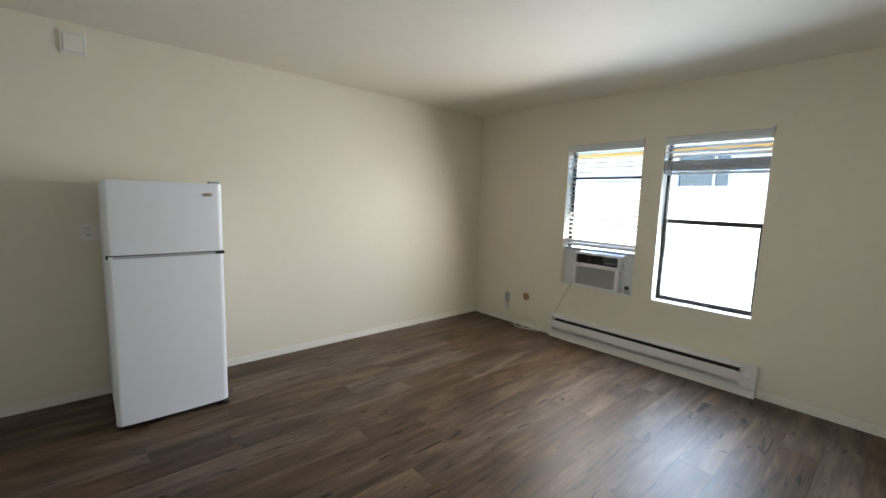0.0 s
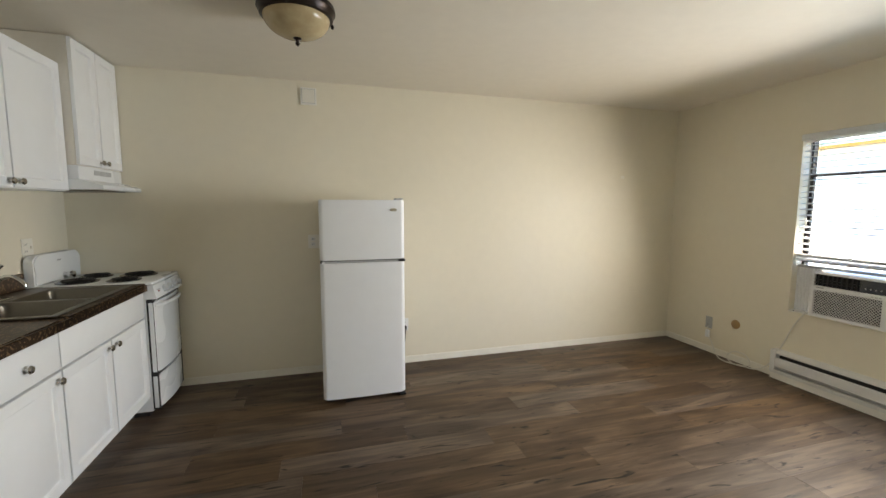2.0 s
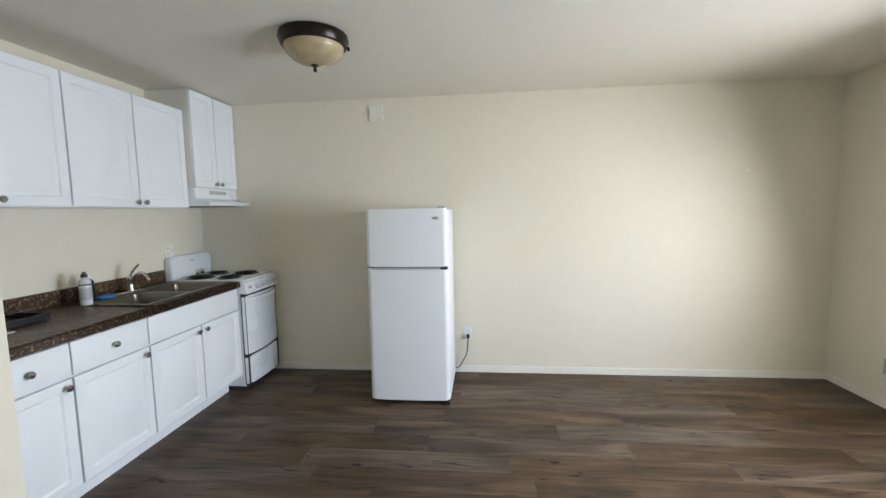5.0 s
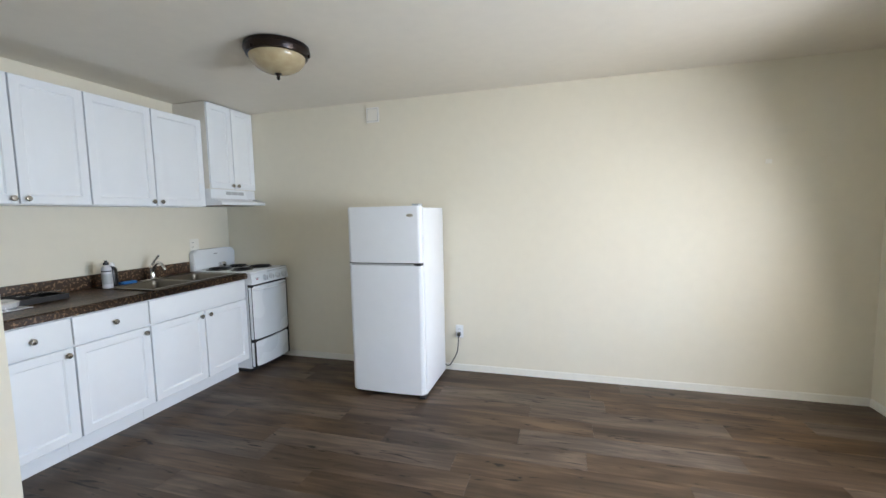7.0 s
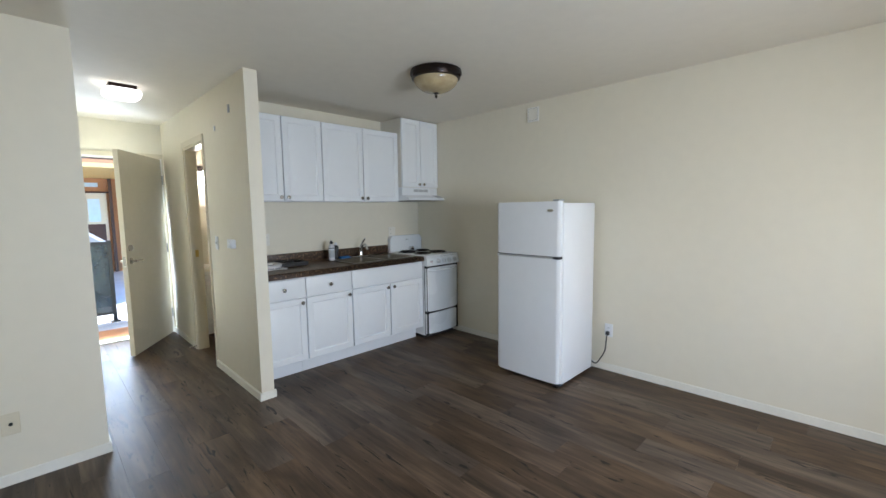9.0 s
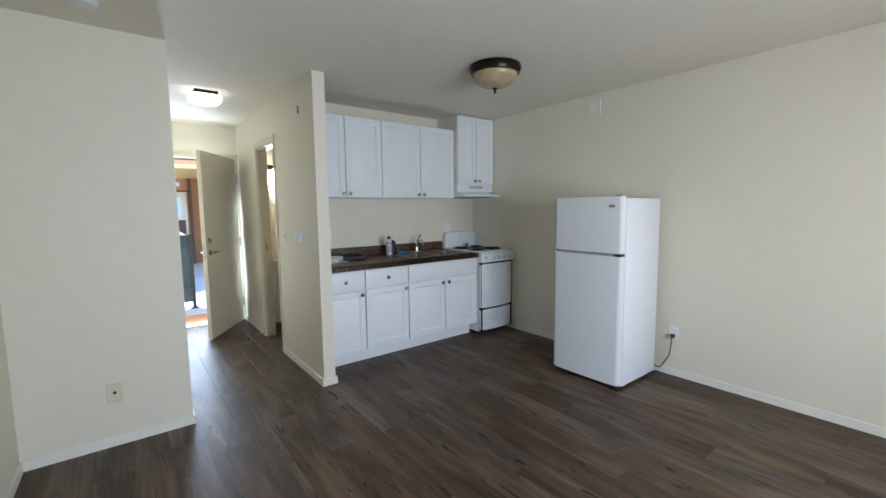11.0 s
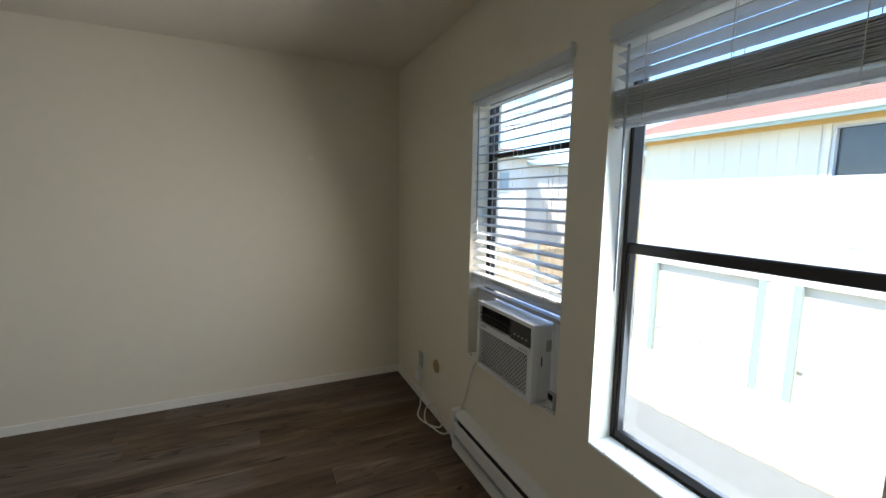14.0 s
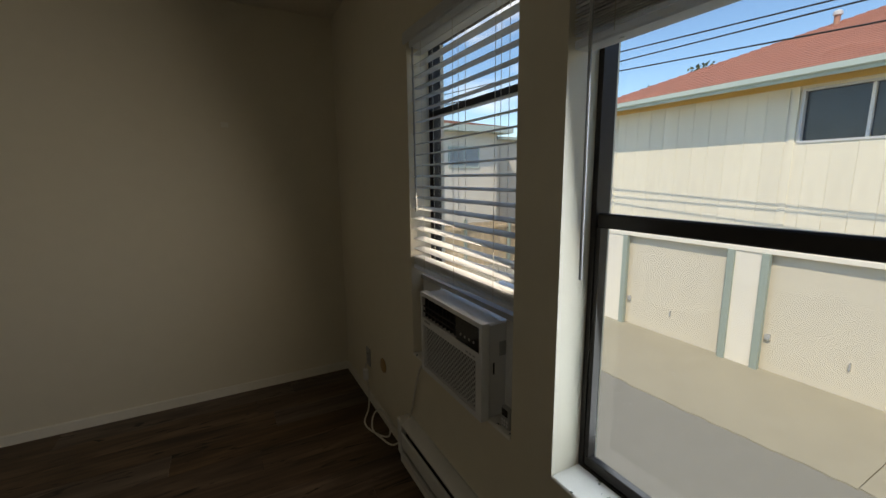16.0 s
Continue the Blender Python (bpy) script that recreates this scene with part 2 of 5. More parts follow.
STUCCO = material("cream_stucco", (0.83, 0.79, 0.68), 0.8, var=0.03, scale=1.0)
GARAGE = material("garage_door_paint", (0.68, 0.63, 0.51), 0.8, var=0.03, scale=1.0)
SAGE = material("sage_trim_paint", (0.33, 0.39, 0.34), 0.6, var=0.08, scale=6)
MINT = material("pale_green_fascia", (0.52, 0.62, 0.57), 0.6, var=0.06, scale=6)
CLAY = material("clay_pipe", (0.45, 0.24, 0.17), 0.85, var=0.1, scale=10)
SHINGLE = material("red_brown_shingle", (0.36, 0.16, 0.115), 0.9, var=0.2, scale=14, bump=0.5, bump_scale=40, island=0.14)
ASPHALT = material("worn_asphalt", (0.238, 0.235, 0.203), 0.9, var=0.07, scale=1.2, bump=0.5, bump_scale=90)
CONCRETE = material("concrete", (0.35, 0.325, 0.245), 0.85, var=0.10, scale=0.9, bump=0.3, bump_scale=60)
FENCEW = material("tan_fence_wood", (0.60, 0.47, 0.31), 0.8, var=0.10, scale=6, stretch=(1, 1, 0.2), island=0.12)
EAVEPAINT = material("ochre_soffit_paint", (0.82, 0.56, 0.20), 0.8, var=0.06, scale=4)
PEACH = material("peach_stucco", (0.52, 0.25, 0.115), 0.85, var=0.06, scale=4, bump=0.3, bump_scale=60)
OCHRE = material("ochre_stucco", (0.62, 0.43, 0.20), 0.85, var=0.06, scale=4, bump=0.3, bump_scale=60)
BROWNW = material("dark_brown_wood", (0.06, 0.028, 0.018), 0.6, var=0.2, scale=8)
DECK = material("grey_deck", (0.42, 0.42, 0.43), 0.7, var=0.12, scale=5, stretch=(1, 0.3, 1), island=0.08)
MAT = material("coir_mat", (0.50, 0.22, 0.09), 0.95, var=0.25, scale=30, bump=0.6, bump_scale=200)
MESH = material("dark_mesh_screen", (0.05, 0.065, 0.06), 0.7, var=0.2, scale=10)
n, l = MESH.node_tree.nodes, MESH.node_tree.links
hole, screen = n.new("ShaderNodeBsdfTransparent"), n.new("ShaderNodeMixShader")
screen.inputs[0].default_value = 0.2
l.new(n["Principled BSDF"].outputs[0], screen.inputs[1])
l.new(hole.outputs[0], screen.inputs[2])
l.new(screen.outputs[0], n["Material Output"].inputs["Surface"])
IRON = material("black_iron", (0.015, 0.016, 0.015), 0.5, var=0.2, scale=20)
LEAF = material("foliage", (0.11, 0.13, 0.045), 0.7, var=0.3, scale=6, island=0.2)
BARK = material("bark", (0.09, 0.06, 0.04), 0.9, var=0.3, scale=10)
SOAP = material("soap_bottle_plastic", (0.62, 0.62, 0.64), 0.3, var=0.05, scale=20)
SPONGE = material("blue_sponge", (0.03, 0.16, 0.42), 0.9, var=0.15, scale=60, bump=0.5, bump_scale=300)
FOIL = material("foil_wrap", (0.78, 0.78, 0.79), 0.25, metal=0.35, var=0.15, scale=40, bump=0.6, bump_scale=60)
PLANK = plank_material()
VANITY = glow("lit_vanity_glass", (1.0, 0.95, 0.85), 5.0)
LIGHTON = glow("lit_diffuser", (1.0, 0.97, 0.92), 0.28)


# --- mesh helpers ---
def box(bm, x0, x1, y0, y1, z0, z1, bevel=0.0, seg=1):
    vs = [bm.verts.new((x, y, z)) for z in (z0, z1) for y in (y0, y1) for x in (x0, x1)]
    fs = [bm.faces.new([vs[i] for i in q]) for q in ((0, 2, 3, 1), (4, 5, 7, 6), (0, 1, 5, 4), (2, 6, 7, 3), (0, 4, 6, 2), (1, 3, 7, 5))]
    if bevel:
        bmesh.ops.bevel(bm, geom=list({e for f in fs for e in f.edges}), offset=bevel, segments=seg, profile=0.5, affect="EDGES")
    return bm


def bx(x0, x1, y0, y1, z0, z1, bevel=0.0, seg=1):
    return box(bmesh.new(), x0, x1, y0, y1, z0, z1, bevel, seg)


def lathe(bm, profile, centre, axis="z", seg=24, sx=1.0, sy=1.0):
    """Turns (radius, height) pairs round an axis through centre."""
    rings = []
    for r, h in profile:
        ring = []
        for k in range(seg):
            a = 2 * math.pi * k / seg
            u, v = r * math.cos(a) * sx, r * math.sin(a) * sy
            p = {"z": (u, v, h), "x": (h, u, v), "y": (v, h, u)}[axis]
            ring.append(bm.verts.new(Vector(centre) + Vector(p)))
        rings.append(ring)
    for a, b in zip(rings, rings[1:]):
        for k in range(seg):
            bm.faces.new((a[k], a[(k + 1) % seg], b[(k + 1) % seg], b[k]))
    bm.faces.new(rings[0][::-1])
    bm.faces.new(rings[-1])
    return bm


def lt(profile, centre, axis="z", seg=24, sx=1.0, sy=1.0):
    return lathe(bmesh.new(), profile, centre, axis, seg, sx, sy)


def tube(bm, pts, r, seg=8):
    pts = [Vector(p) for p in pts]
    rings, up = [], Vector((0.13, 0.31, 0.94))
    for k, p in enumerate(pts):
        d = (pts[min(k + 1, len(pts) - 1)] - pts[max(k - 1, 0)]).normalized()
        side = d.cross(up)
        if side.length < 0.05:
            side = d.cross(Vector((1, 0, 0)))
        side.normalize()
        top = side.cross(d)
        rings.append([bm.verts.new(p + r * (math.cos(a) * side + math.sin(a) * top)) for a in (2 * math.pi * j / seg for j in range(seg))])
    for a, b in zip(rings, rings[1:]):
        for k in range(seg):
            bm.faces.new((a[k], a[(k + 1) % seg], b[(k + 1) % seg], b[k]))
    bm.faces.new(rings[0][::-1])
    bm.faces.new(rings[-1])
    return bm


def tb(pts, r, seg=8):
    return tube(bmesh.new(), pts, r, seg)


def spline(pts, n=8):
    """A smooth run of points through pts."""
    p = [Vector(q) for q in pts]
    p = [2 * p[0] - p[1], *p, 2 * p[-1] - p[-2]]
    out = []
    for k in range(1, len(p) - 2):
        for j in range(n):
            t = j / n
            out.append(0.5 * (2 * p[k] + (p[k + 1] - p[k - 1]) * t + (2 * p[k - 1] - 5 * p[k] + 4 * p[k + 1] - p[k + 2]) * t * t
                              + (3 * p[k] - p[k - 1] - 3 * p[k + 1] + p[k + 2]) * t ** 3))
    return [*out, p[-2]]


def prism(bm, outline, axis, a, b):
    """Pushes a flat outline of (u, v) pairs along an axis from a to b."""
    put = {"x": lambda u, v, w: (w, u, v), "y": lambda u, v, w: (u, w, v), "z": lambda u, v, w: (u, v, w)}[axis]
    lo, hi = [bm.verts.new(put(u, v, a)) for u, v in outline], [bm.verts.new(put(u, v, b)) for u, v in outline]
    n = len(outline)
    bm.faces.new(lo[::-1])
    bm.faces.new(hi)
    for k in range(n):
        bm.faces.new((lo[k], lo[(k + 1) % n], hi[(k + 1) % n], hi[k]))
    return bm


def pr(outline, axis, a, b):
    return prism(bmesh.new(), outline, axis, a, b)


def finish(name, bm, mat, smooth=True):
    bmesh.ops.recalc_face_normals(bm, faces=bm.faces)
    me = bpy.data.meshes.new(name)
    bm.to_mesh(me)
    bm.free()
    me.materials.append(mat)
    if smooth:
        me.set_sharp_from_angle(angle=radians(35)) if hasattr(me, "set_sharp_from_angle") else None
        for p in me.polygons:
            p.use_smooth = True
    return me


def thing(name, base, label, category, group="", kind=""):
    e = new(name)
    e.empty_display_size = 0.1
    e.matrix_basis = Matrix.Translation(base)
    return tagged(e, label, category, group, kind)


def part(name, bm, mat, parent, label="", smooth=True):
    """Links a bmesh, in world metres, as one mesh under a thing or a part."""
    ob = new(name, finish(name, bm, mat, smooth))
    ob.parent = parent
    if parent.data is None:
        ob.matrix_parent_inverse = parent.matrix_basis.inverted()
    if label:
        ob["label"] = label
    return ob


def solid(name, bm, mat, label, category, group="", kind="", smooth=True):
    return tagged(new(name, finish(name, bm, mat, smooth)), label, category, group, kind)


# --- plan ---
XE, YN, YS, XW = 4.085, 3.925, -0.12, -0.515   # room faces: window wall, fridge wall, south wall, wall beside the hall
ZC = 2.43                                       # ceiling
XK = -1.34                                      # kitchen back wall
YP0, YP1 = 1.587, 1.682                          # partition between hall and kitchen
YH = 0.688                                      # south side of the hall
XD = -3.15                                      # entry wall
W1 = (1.970, 2.712, 0.58, 1.978)                 # window over the air conditioner: y0 y1 z0 z1
W2 = (1.062, 1.790, 0.58, 1.985)
TE = 0.175                                      # thickness of the window wall
GROUND = -2.1


def wall(name, bm, label):
    return solid(name, bm, WALL, label, "wall", kind="structure", smooth=False)


wall("wall_north", bx(XK - 0.12, XE + TE, YN, YN + 0.12, -0.1, ZC + 0.1), "cream painted drywall behind the fridge")
bm = bmesh.new()
ys = [YS - 0.12, W2[0], W2[1], W1[0], W1[1], YN]
for k in range(5):
    if k == 1:
        spans = ((-0.1, W2[2]), (W2[3], ZC + 0.1))
    elif k == 3:
        spans = ((-0.1, W1[2]), (W1[3], ZC + 0.1))
    else:
        spans = ((-0.1, ZC + 0.1),)
    for z0, z1 in spans:
        box(bm, XE, XE + TE, ys[k], ys[k + 1], z0, z1)
bmesh.ops.remove_doubles(bm, verts=bm.verts, dist=1e-5)
wall("wall_east", bm, "cream painted wall with two window openings")
wall("wall_south", bx(XW - 0.12, XE, YS - 0.12, YS, -0.1, ZC + 0.1), "cream painted drywall")
wall("wall_west", bx(XW - 0.12, XW, YS, YH - 0.12, -0.1, ZC + 0.1), "cream painted drywall beside the hall")
wall("wall_hall_south", bx(XD, XW, YH - 0.12, YH, -0.1, ZC + 0.1), "cream painted hall wall")
bm = bx(-1.56, XW, YP0, YP1, -0.1, ZC + 0.1)
box(bm, -2.20, -1.56, YP0, YP1, 2.06, ZC + 0.1)
box(bm, XD, -2.20, YP0, YP1, -0.1, ZC + 0.1)
wall("wall_partition", bm, "cream painted partition between hall and kitchen")
wall("wall_kitchen", bx(XK - 0.12, XK, YP1, YN, -0.1, ZC + 0.1), "cream painted kitchen wall behind the counter")
DY0, DY1, DZ = 0.725, 1.572, 2.045
bm = bx(XD - 0.12, XD, -0.6, DY0, -0.1, ZC + 0.1)
box(bm, XD - 0.12, XD, DY1, 4.1, -0.1, ZC + 0.1)
box(bm, XD - 0.12, XD, DY0, DY1, DZ, ZC + 0.1)
wall("wall_entry", bm, "cream painted wall round the entry door")
wall("wall_bath_north", bx(XD, XK - 0.12, 3.2, 3.3, -0.1, ZC + 0.1), "pale bathroom wall")
solid("ceiling", bx(XD - 0.12, XE + TE, YS - 0.12, YN + 0.12, ZC, ZC + 0.08), CEIL, "off-white lightly textured ceiling", "ceiling", kind="structure", smooth=False)


# --- skirting ---
def skirt(name, x0, x1, y0, y1):
    h = 0.060
    bm = bx(min(x0, x1), max(x0, x1), min(y0, y1), max(y0, y1), 0, h)
    bmesh.ops.bevel(bm, geom=[e for e in bm.edges if all(v.co.z > h - 1e-4 for v in e.verts)], offset=0.004, segments=2, affect="EDGES")
    return solid(name, bm, SKIRT, "narrow off-white painted baseboard", "baseboard", kind="structure", smooth=False)


skirt("baseboard_north", -0.75, XE - 0.012, YN - 0.012, YN)
skirt("baseboard_east", XE - 0.012, XE, 2.80, YN - 0.012)
skirt("baseboard_east", XE - 0.012, XE, YS + 0.012, 0.97)
skirt("baseboard_south", XW + 0.012, XE, YS, YS + 0.012)
skirt("baseboard_west", XW, XW + 0.012, YS + 0.012, YH + 0.012)
skirt("baseboard_hall", XD, XW, YH, YH + 0.012)
skirt("baseboard_partition", -1.535, XW + 0.014, YP0 - 0.016, YP0)
skirt("baseboard_partition_end", XW, XW + 0.014, YP0, YP1 + 0.012)
skirt("baseboard_hall", -3.13, -2.21, YP0 - 0.012, YP0)


# --- windows ---
def window(name, w, sash_up, label):
    """A dark aluminium single-hung window at the outer side of its opening."""
    y0, y1, z0, z1 = w
    t = thing(name, (XE + 0.1, (y0 + y1) / 2, z0), label, "window", kind="structure")
    xo, f, zm = XE + 0.102, 0.016, 1.290
    rail = 0.012 if sash_up else 0.018
    bm = bx(xo, xo + 0.048, y0, y0 + f, z0, z1)
    box(bm, xo, xo + 0.048, y1 - f, y1, z0, z1)
    box(bm, xo, xo + 0.06, y0 + f, y1 - f, z0, z0 + f)
    box(bm, xo, xo + 0.06, y0 + f, y1 - f, z1 - f, z1)
    part("window_frame", bm, BRONZE, t, smooth=False)
    up = part("upper_sash", bx(xo + 0.03, xo + 0.05, y0 + f, y1 - f, zm + sash_up - 0.008, zm + sash_up + 0.008, 0.003), BRONZE, t)
    bm = bx(xo + 0.004, xo + 0.028, y0 + f, y1 - f, zm - rail + sash_up, zm + rail + sash_up, 0.004)
    box(bm, xo + 0.004, xo + 0.028, y0 + f, y1 - f, z0 + f + sash_up, z0 + f + 0.03 + sash_up, 0.003)
    for a in (y0 + f, y1 - f - 0.014):
        box(bm, xo + 0.004, xo + 0.028, a, a + 0.014, z0 + f + 0.03 + sash_up, zm - rail + sash_up)
    low = part("lower_sash", bm, BRONZE, t)
    p1 = part("pane", bx(xo + 0.038, xo + 0.042, y0 + f, y1 - f, zm + sash_up, z1 - f), GLASS, up, smooth=False)
    p2 = part("pane", bx(xo + 0.014, xo + 0.018, y0 + f + 0.01, y1 - f - 0.01, z0 + f + sash_up + 0.02, zm + sash_up), GLASS, low, smooth=False)
    for p in (p1, p2):
        p.visible_shadow = False
    # painted sill and reveal skin with a chipped edge
    bm = bx(XE - 0.004, xo, y0, y1, z0, z0 + 0.012, 0.004)
    part("window_sill", bm, SILL, t, "white painted sill, chipped at the edge")
    return t


window("window_1", W1, 0.385, "bronze aluminium sash window raised over an air conditioner")
window("window_2", W2, 0.0, "bronze aluminium sash window with a raised blind")


def slat(bm, y0, y1, x, z, tilt, wdt=0.048):
    """One curved slat."""
    n, th = 4, 0.0028
    top, bot = [], []
    for k in range(n + 1):
        u = (k / n - 0.5) * wdt
        h = 0.003 * (1 - (2 * k / n - 1) ** 2)
        px, pz = x + u * math.cos(tilt) - h * math.sin(tilt), z + u * math.sin(tilt) + h * math.cos(tilt)
        top.append((px, pz + th / 2))
        bot.append((px, pz - th / 2))
    prism(bm, top + bot[::-1], "y", y0, y1)
    return bm


def blind(w, open_slats, pitch, first, tilt, stack_top, stack_n, rail_z, wand_end, label):
    y0, y1, z0, z1 = w
    a, b, x = y0 + 0.008, y1 - 0.008, XE + 0.035
    t = thing("window_blind", (x, (a + b) / 2, rail_z), label, "blind", group="window blinds")
    part("headrail", bx(x - 0.028, x + 0.028, a, b, z1 - 0.048, z1 - 0.002, 0.003), BLIND, t)
    val = part("valance", bx(x - 0.052, x - 0.042, a - 0.012, b + 0.012, z1 - 0.035, z1 + 0.012, 0.004), BLIND, t)
    part("valance_clip", bx(x - 0.056, x - 0.02, a - 0.016, a - 0.004, z1 - 0.02, z1 + 0.03, 0.004), BLIND, val)
    for k in range(open_slats):
        part("slat", slat(bmesh.new(), a, b, x, first - k * pitch, tilt), BLIND, t)
    rng = random.Random(int(rail_z * 100))
    for k in range(stack_n):
        part("slat", slat(bmesh.new(), a, b, x + rng.uniform(-0.003, 0.003), stack_top - k * (stack_top - rail_z - 0.024) / max(stack_n, 1), rng.uniform(-0.06, 0.06)), BLIND, t)
    part("bottom_rail", bx(x - 0.026, x + 0.026, a, b, rail_z, rail_z + 0.02, 0.004), BLIND, t)
    for yy in (a + 0.11, (a + b) / 2, b - 0.11):
        bm = tb([(x - 0.026, yy, z1 - 0.045), (x - 0.026, yy, rail_z + 0.01)], 0.0011, 5)
        tube(bm, [(x + 0.026, yy, z1 - 0.045), (x + 0.026, yy, rail_z + 0.01)], 0.0011, 5)
        tube(bm, [(x + 0.004, yy + 0.012, z1 - 0.045), (x + 0.004, yy + 0.012, rail_z + 0.01)], 0.001, 5)
        part("ladder_cord", bm, CORD, t)
        part("cord_button", lt([(0.007, -0.003), (0.007, 0.0)], (x, yy, rail_z), seg=10), WPLASTIC, t)
    part("tilt_wand", tb([(x - 0.036, b - 0.055, z1 - 0.06), (x - 0.037, b - 0.06, (z1 + wand_end) / 2), (x - 0.036, b - 0.062, wand_end)], 0.0042, 8), GREYPL, t, "thin translucent tilt wand")
    return t


blind(W1, 19, 0.0452, 1.905, radians(8), 1.052, 5, 1.0, 1.26, "white faux-wood blind lowered with open slats")
blind(W2, 3, 0.036, 1.908, radians(-16), 1.80, 17, 1.685, 1.16, "white faux-wood blind pulled up into a stack")


# --- air conditioner in window 1 ---
def air_conditioner():
    y0, y1, z0, z1, xf = 2.085, 2.545, 0.592, 0.935, XE - 0.035
    t = thing("air_conditioner", (XE + 0.1, (y0 + y1) / 2, 0.592), "white window air conditioner with black control strip in the window", "air conditioner")
    part("body", bx(xf + 0.03, XE + 0.42, y0 + 0.006, y1 - 0.006, z0, z1 - 0.004, 0.006), WPLASTIC, t)
    # front moulding: frame round the grille and the louvre strip
    g0, g1, gz0, gz1 = y0 + 0.035, y1 - 0.02, z0 + 0.02, z0 + 0.205
    s0, s1, sz0, sz1 = y0 + 0.016, y1 - 0.016, z0 + 0.238, z1 - 0.016
    bm = bmesh.new()
    for a, b, c, d in ((y0, y1, z0, gz0), (y0, g0, gz0, gz1), (g1, y1, gz0, gz1), (y0, y1, gz1, sz0), (y0, s0, sz0, sz1), (s1, y1, sz0, sz1), (y0, y1, sz1, z1)):
        box(bm, xf, xf + 0.03, a, b, c, d)
    bmesh.ops.remove_doubles(bm, verts=bm.verts, dist=1e-5)
    front = part("front_panel", bm, WPLASTIC, t, smooth=False)
    part("grille_back", bx(xf + 0.018, xf + 0.029, g0, g1, gz0, gz1), DARKGAP, front, smooth=False)
    bm = bmesh.new()
    nx, nz = 20, 9
    for k in range(nx + nz):
        ya = g1 - (k - nz) * (g1 - g0) / nx
        for sgn in (0, 1):
            p, q = (ya, gz0), (ya - (g1 - g0) / nx * nz, gz1)
            if sgn:
                p, q = (p[0], gz1), (q[0], gz0)
            # clip the bar to the grille
            def cut(p, q):
                (u0, v0), (u1, v1) = p, q
                pts = []
                for lim in (g0, g1):
                    if (u0 - lim) * (u1 - lim) < 0:
                        s = (lim - u0) / (u1 - u0)
                        pts.append((s, (lim, v0 + s * (v1 - v0))))
                ins = [(0, p)] * (g0 <= u0 <= g1) + [(1, q)] * (g0 <= u1 <= g1)
                pts = sorted(pts + ins)
                return (pts[0][1], pts[-1][1]) if len(pts) > 1 else None
            c = cut(p, q)
            if c:
                tube(bm, [(xf + 0.009, *c[0]), (xf + 0.009, *c[1])], 0.0028, 4)
    part("grille", bm, GRILLE, front, "grey mesh grille")
    part("louvre_recess", bx(xf + 0.02, xf + 0.029, s0, s1, sz0, sz1), DARKGAP, front, smooth=False)
    for k in range(9):
        yy = s1 - 0.02 - k * 0.030
        part("louvre_vane", bx(xf + 0.004, xf + 0.02, yy - 0.002, yy + 0.002, sz0 + 0.004, sz1 - 0.004), BLACK, front, smooth=False)
    for zz in (sz0 + 0.022, sz0 + 0.045):
        part("louvre_bar", bx(xf + 0.003, xf + 0.009, s0 + 0.15, s1, zz, zz + 0.004), BLACK, front, smooth=False)
    part("control_panel", bx(xf - 0.001, xf + 0.02, s0, s0 + 0.15, sz0, sz1, 0.003), GLOSSBLACK, front)
    for k in range(4):
        part("button", lt([(0.005, 0), (0.005, -0.0015)], (xf - 0.001, s0 + 0.03 + k * 0.028, sz0 + 0.03), "x", 10), GREYPL, front)
    part("badge", bx(xf - 0.001, xf + 0.002, y1 - 0.085, y1 - 0.035, gz1 + 0.016, gz1 + 0.024), GREYPL, front, smooth=False)
    for k in range(3):
        part("print", bx(xf - 0.0008, xf + 0.002, y0 + 0.04 + k * 0.022, y0 + 0.054 + k * 0.022, gz1 + 0.01, gz1 + 0.016), GREYPL, front, smooth=False)
    part("side_slot", bx(xf + 0.05, xf + 0.055, y0 + 0.004, y0 + 0.008, z0 + 0.16, z0 + 0.2), DARKGAP, t, smooth=False)
    part("side_sticker", bx(xf + 0.075, xf + 0.105, y0 + 0.004, y0 + 0.0075, z0 + 0.22, z0 + 0.27), GREYPL, t, smooth=False)
    # accordion side panels
    for a, b in ((W1[0] + 0.002, y0 + 0.004), (y1 - 0.004, W1[1] - 0.002)):
        bm = bmesh.new()
        n = max(int((b - a) / 0.012), 4)
        outline = [(XE + 0.058 + (0.008 if k % 2 else 0), a + (b - a) * k / n) for k in range(n + 1)]
        outline += [(u + 0.006, v) for u, v in outline[::-1]]
        prism(bm, outline, "z", z0 + 0.002, z1 + 0.01)
        part("side_panel", bm, WPLASTIC, t, "white pleated filler panel", smooth=False)
    part("top_rail", bx(XE + 0.05, XE + 0.08, W1[0] + 0.002, W1[1] - 0.002, z1 + 0.011, z1 + 0.03), GREYPL, t, "grey foam strip over the unit", smooth=False)
    # power cord
    loop = [(xf + 0.05, y1 + 0.03, z0 + 0.012), (XE - 0.016, y1 + 0.05, z0 - 0.02), (XE - 0.012, 2.66, 0.46), (XE - 0.012, 2.72, 0.30), (XE - 0.03, 2.79, 0.12),
            (XE - 0.06, 2.87, 0.03), (XE - 0.085, 2.98, 0.012), (XE - 0.10, 3.08, 0.012), (XE - 0.07, 3.15, 0.05), (XE - 0.045, 3.10, 0.105), (XE - 0.035, 3.00, 0.10),
            (XE - 0.05, 2.95, 0.03), (XE - 0.10, 3.04, 0.012), (XE - 0.12, 3.16, 0.012), (XE - 0.06, 3.27, 0.03), (XE - 0.03, 3.345, 0.11), (XE - 0.03, 3.385, 0.16)]
    cord = part("power_cord", tb(spline(loop, 6), 0.0048, 8), CORD, t, "white cord coiled on the floor")
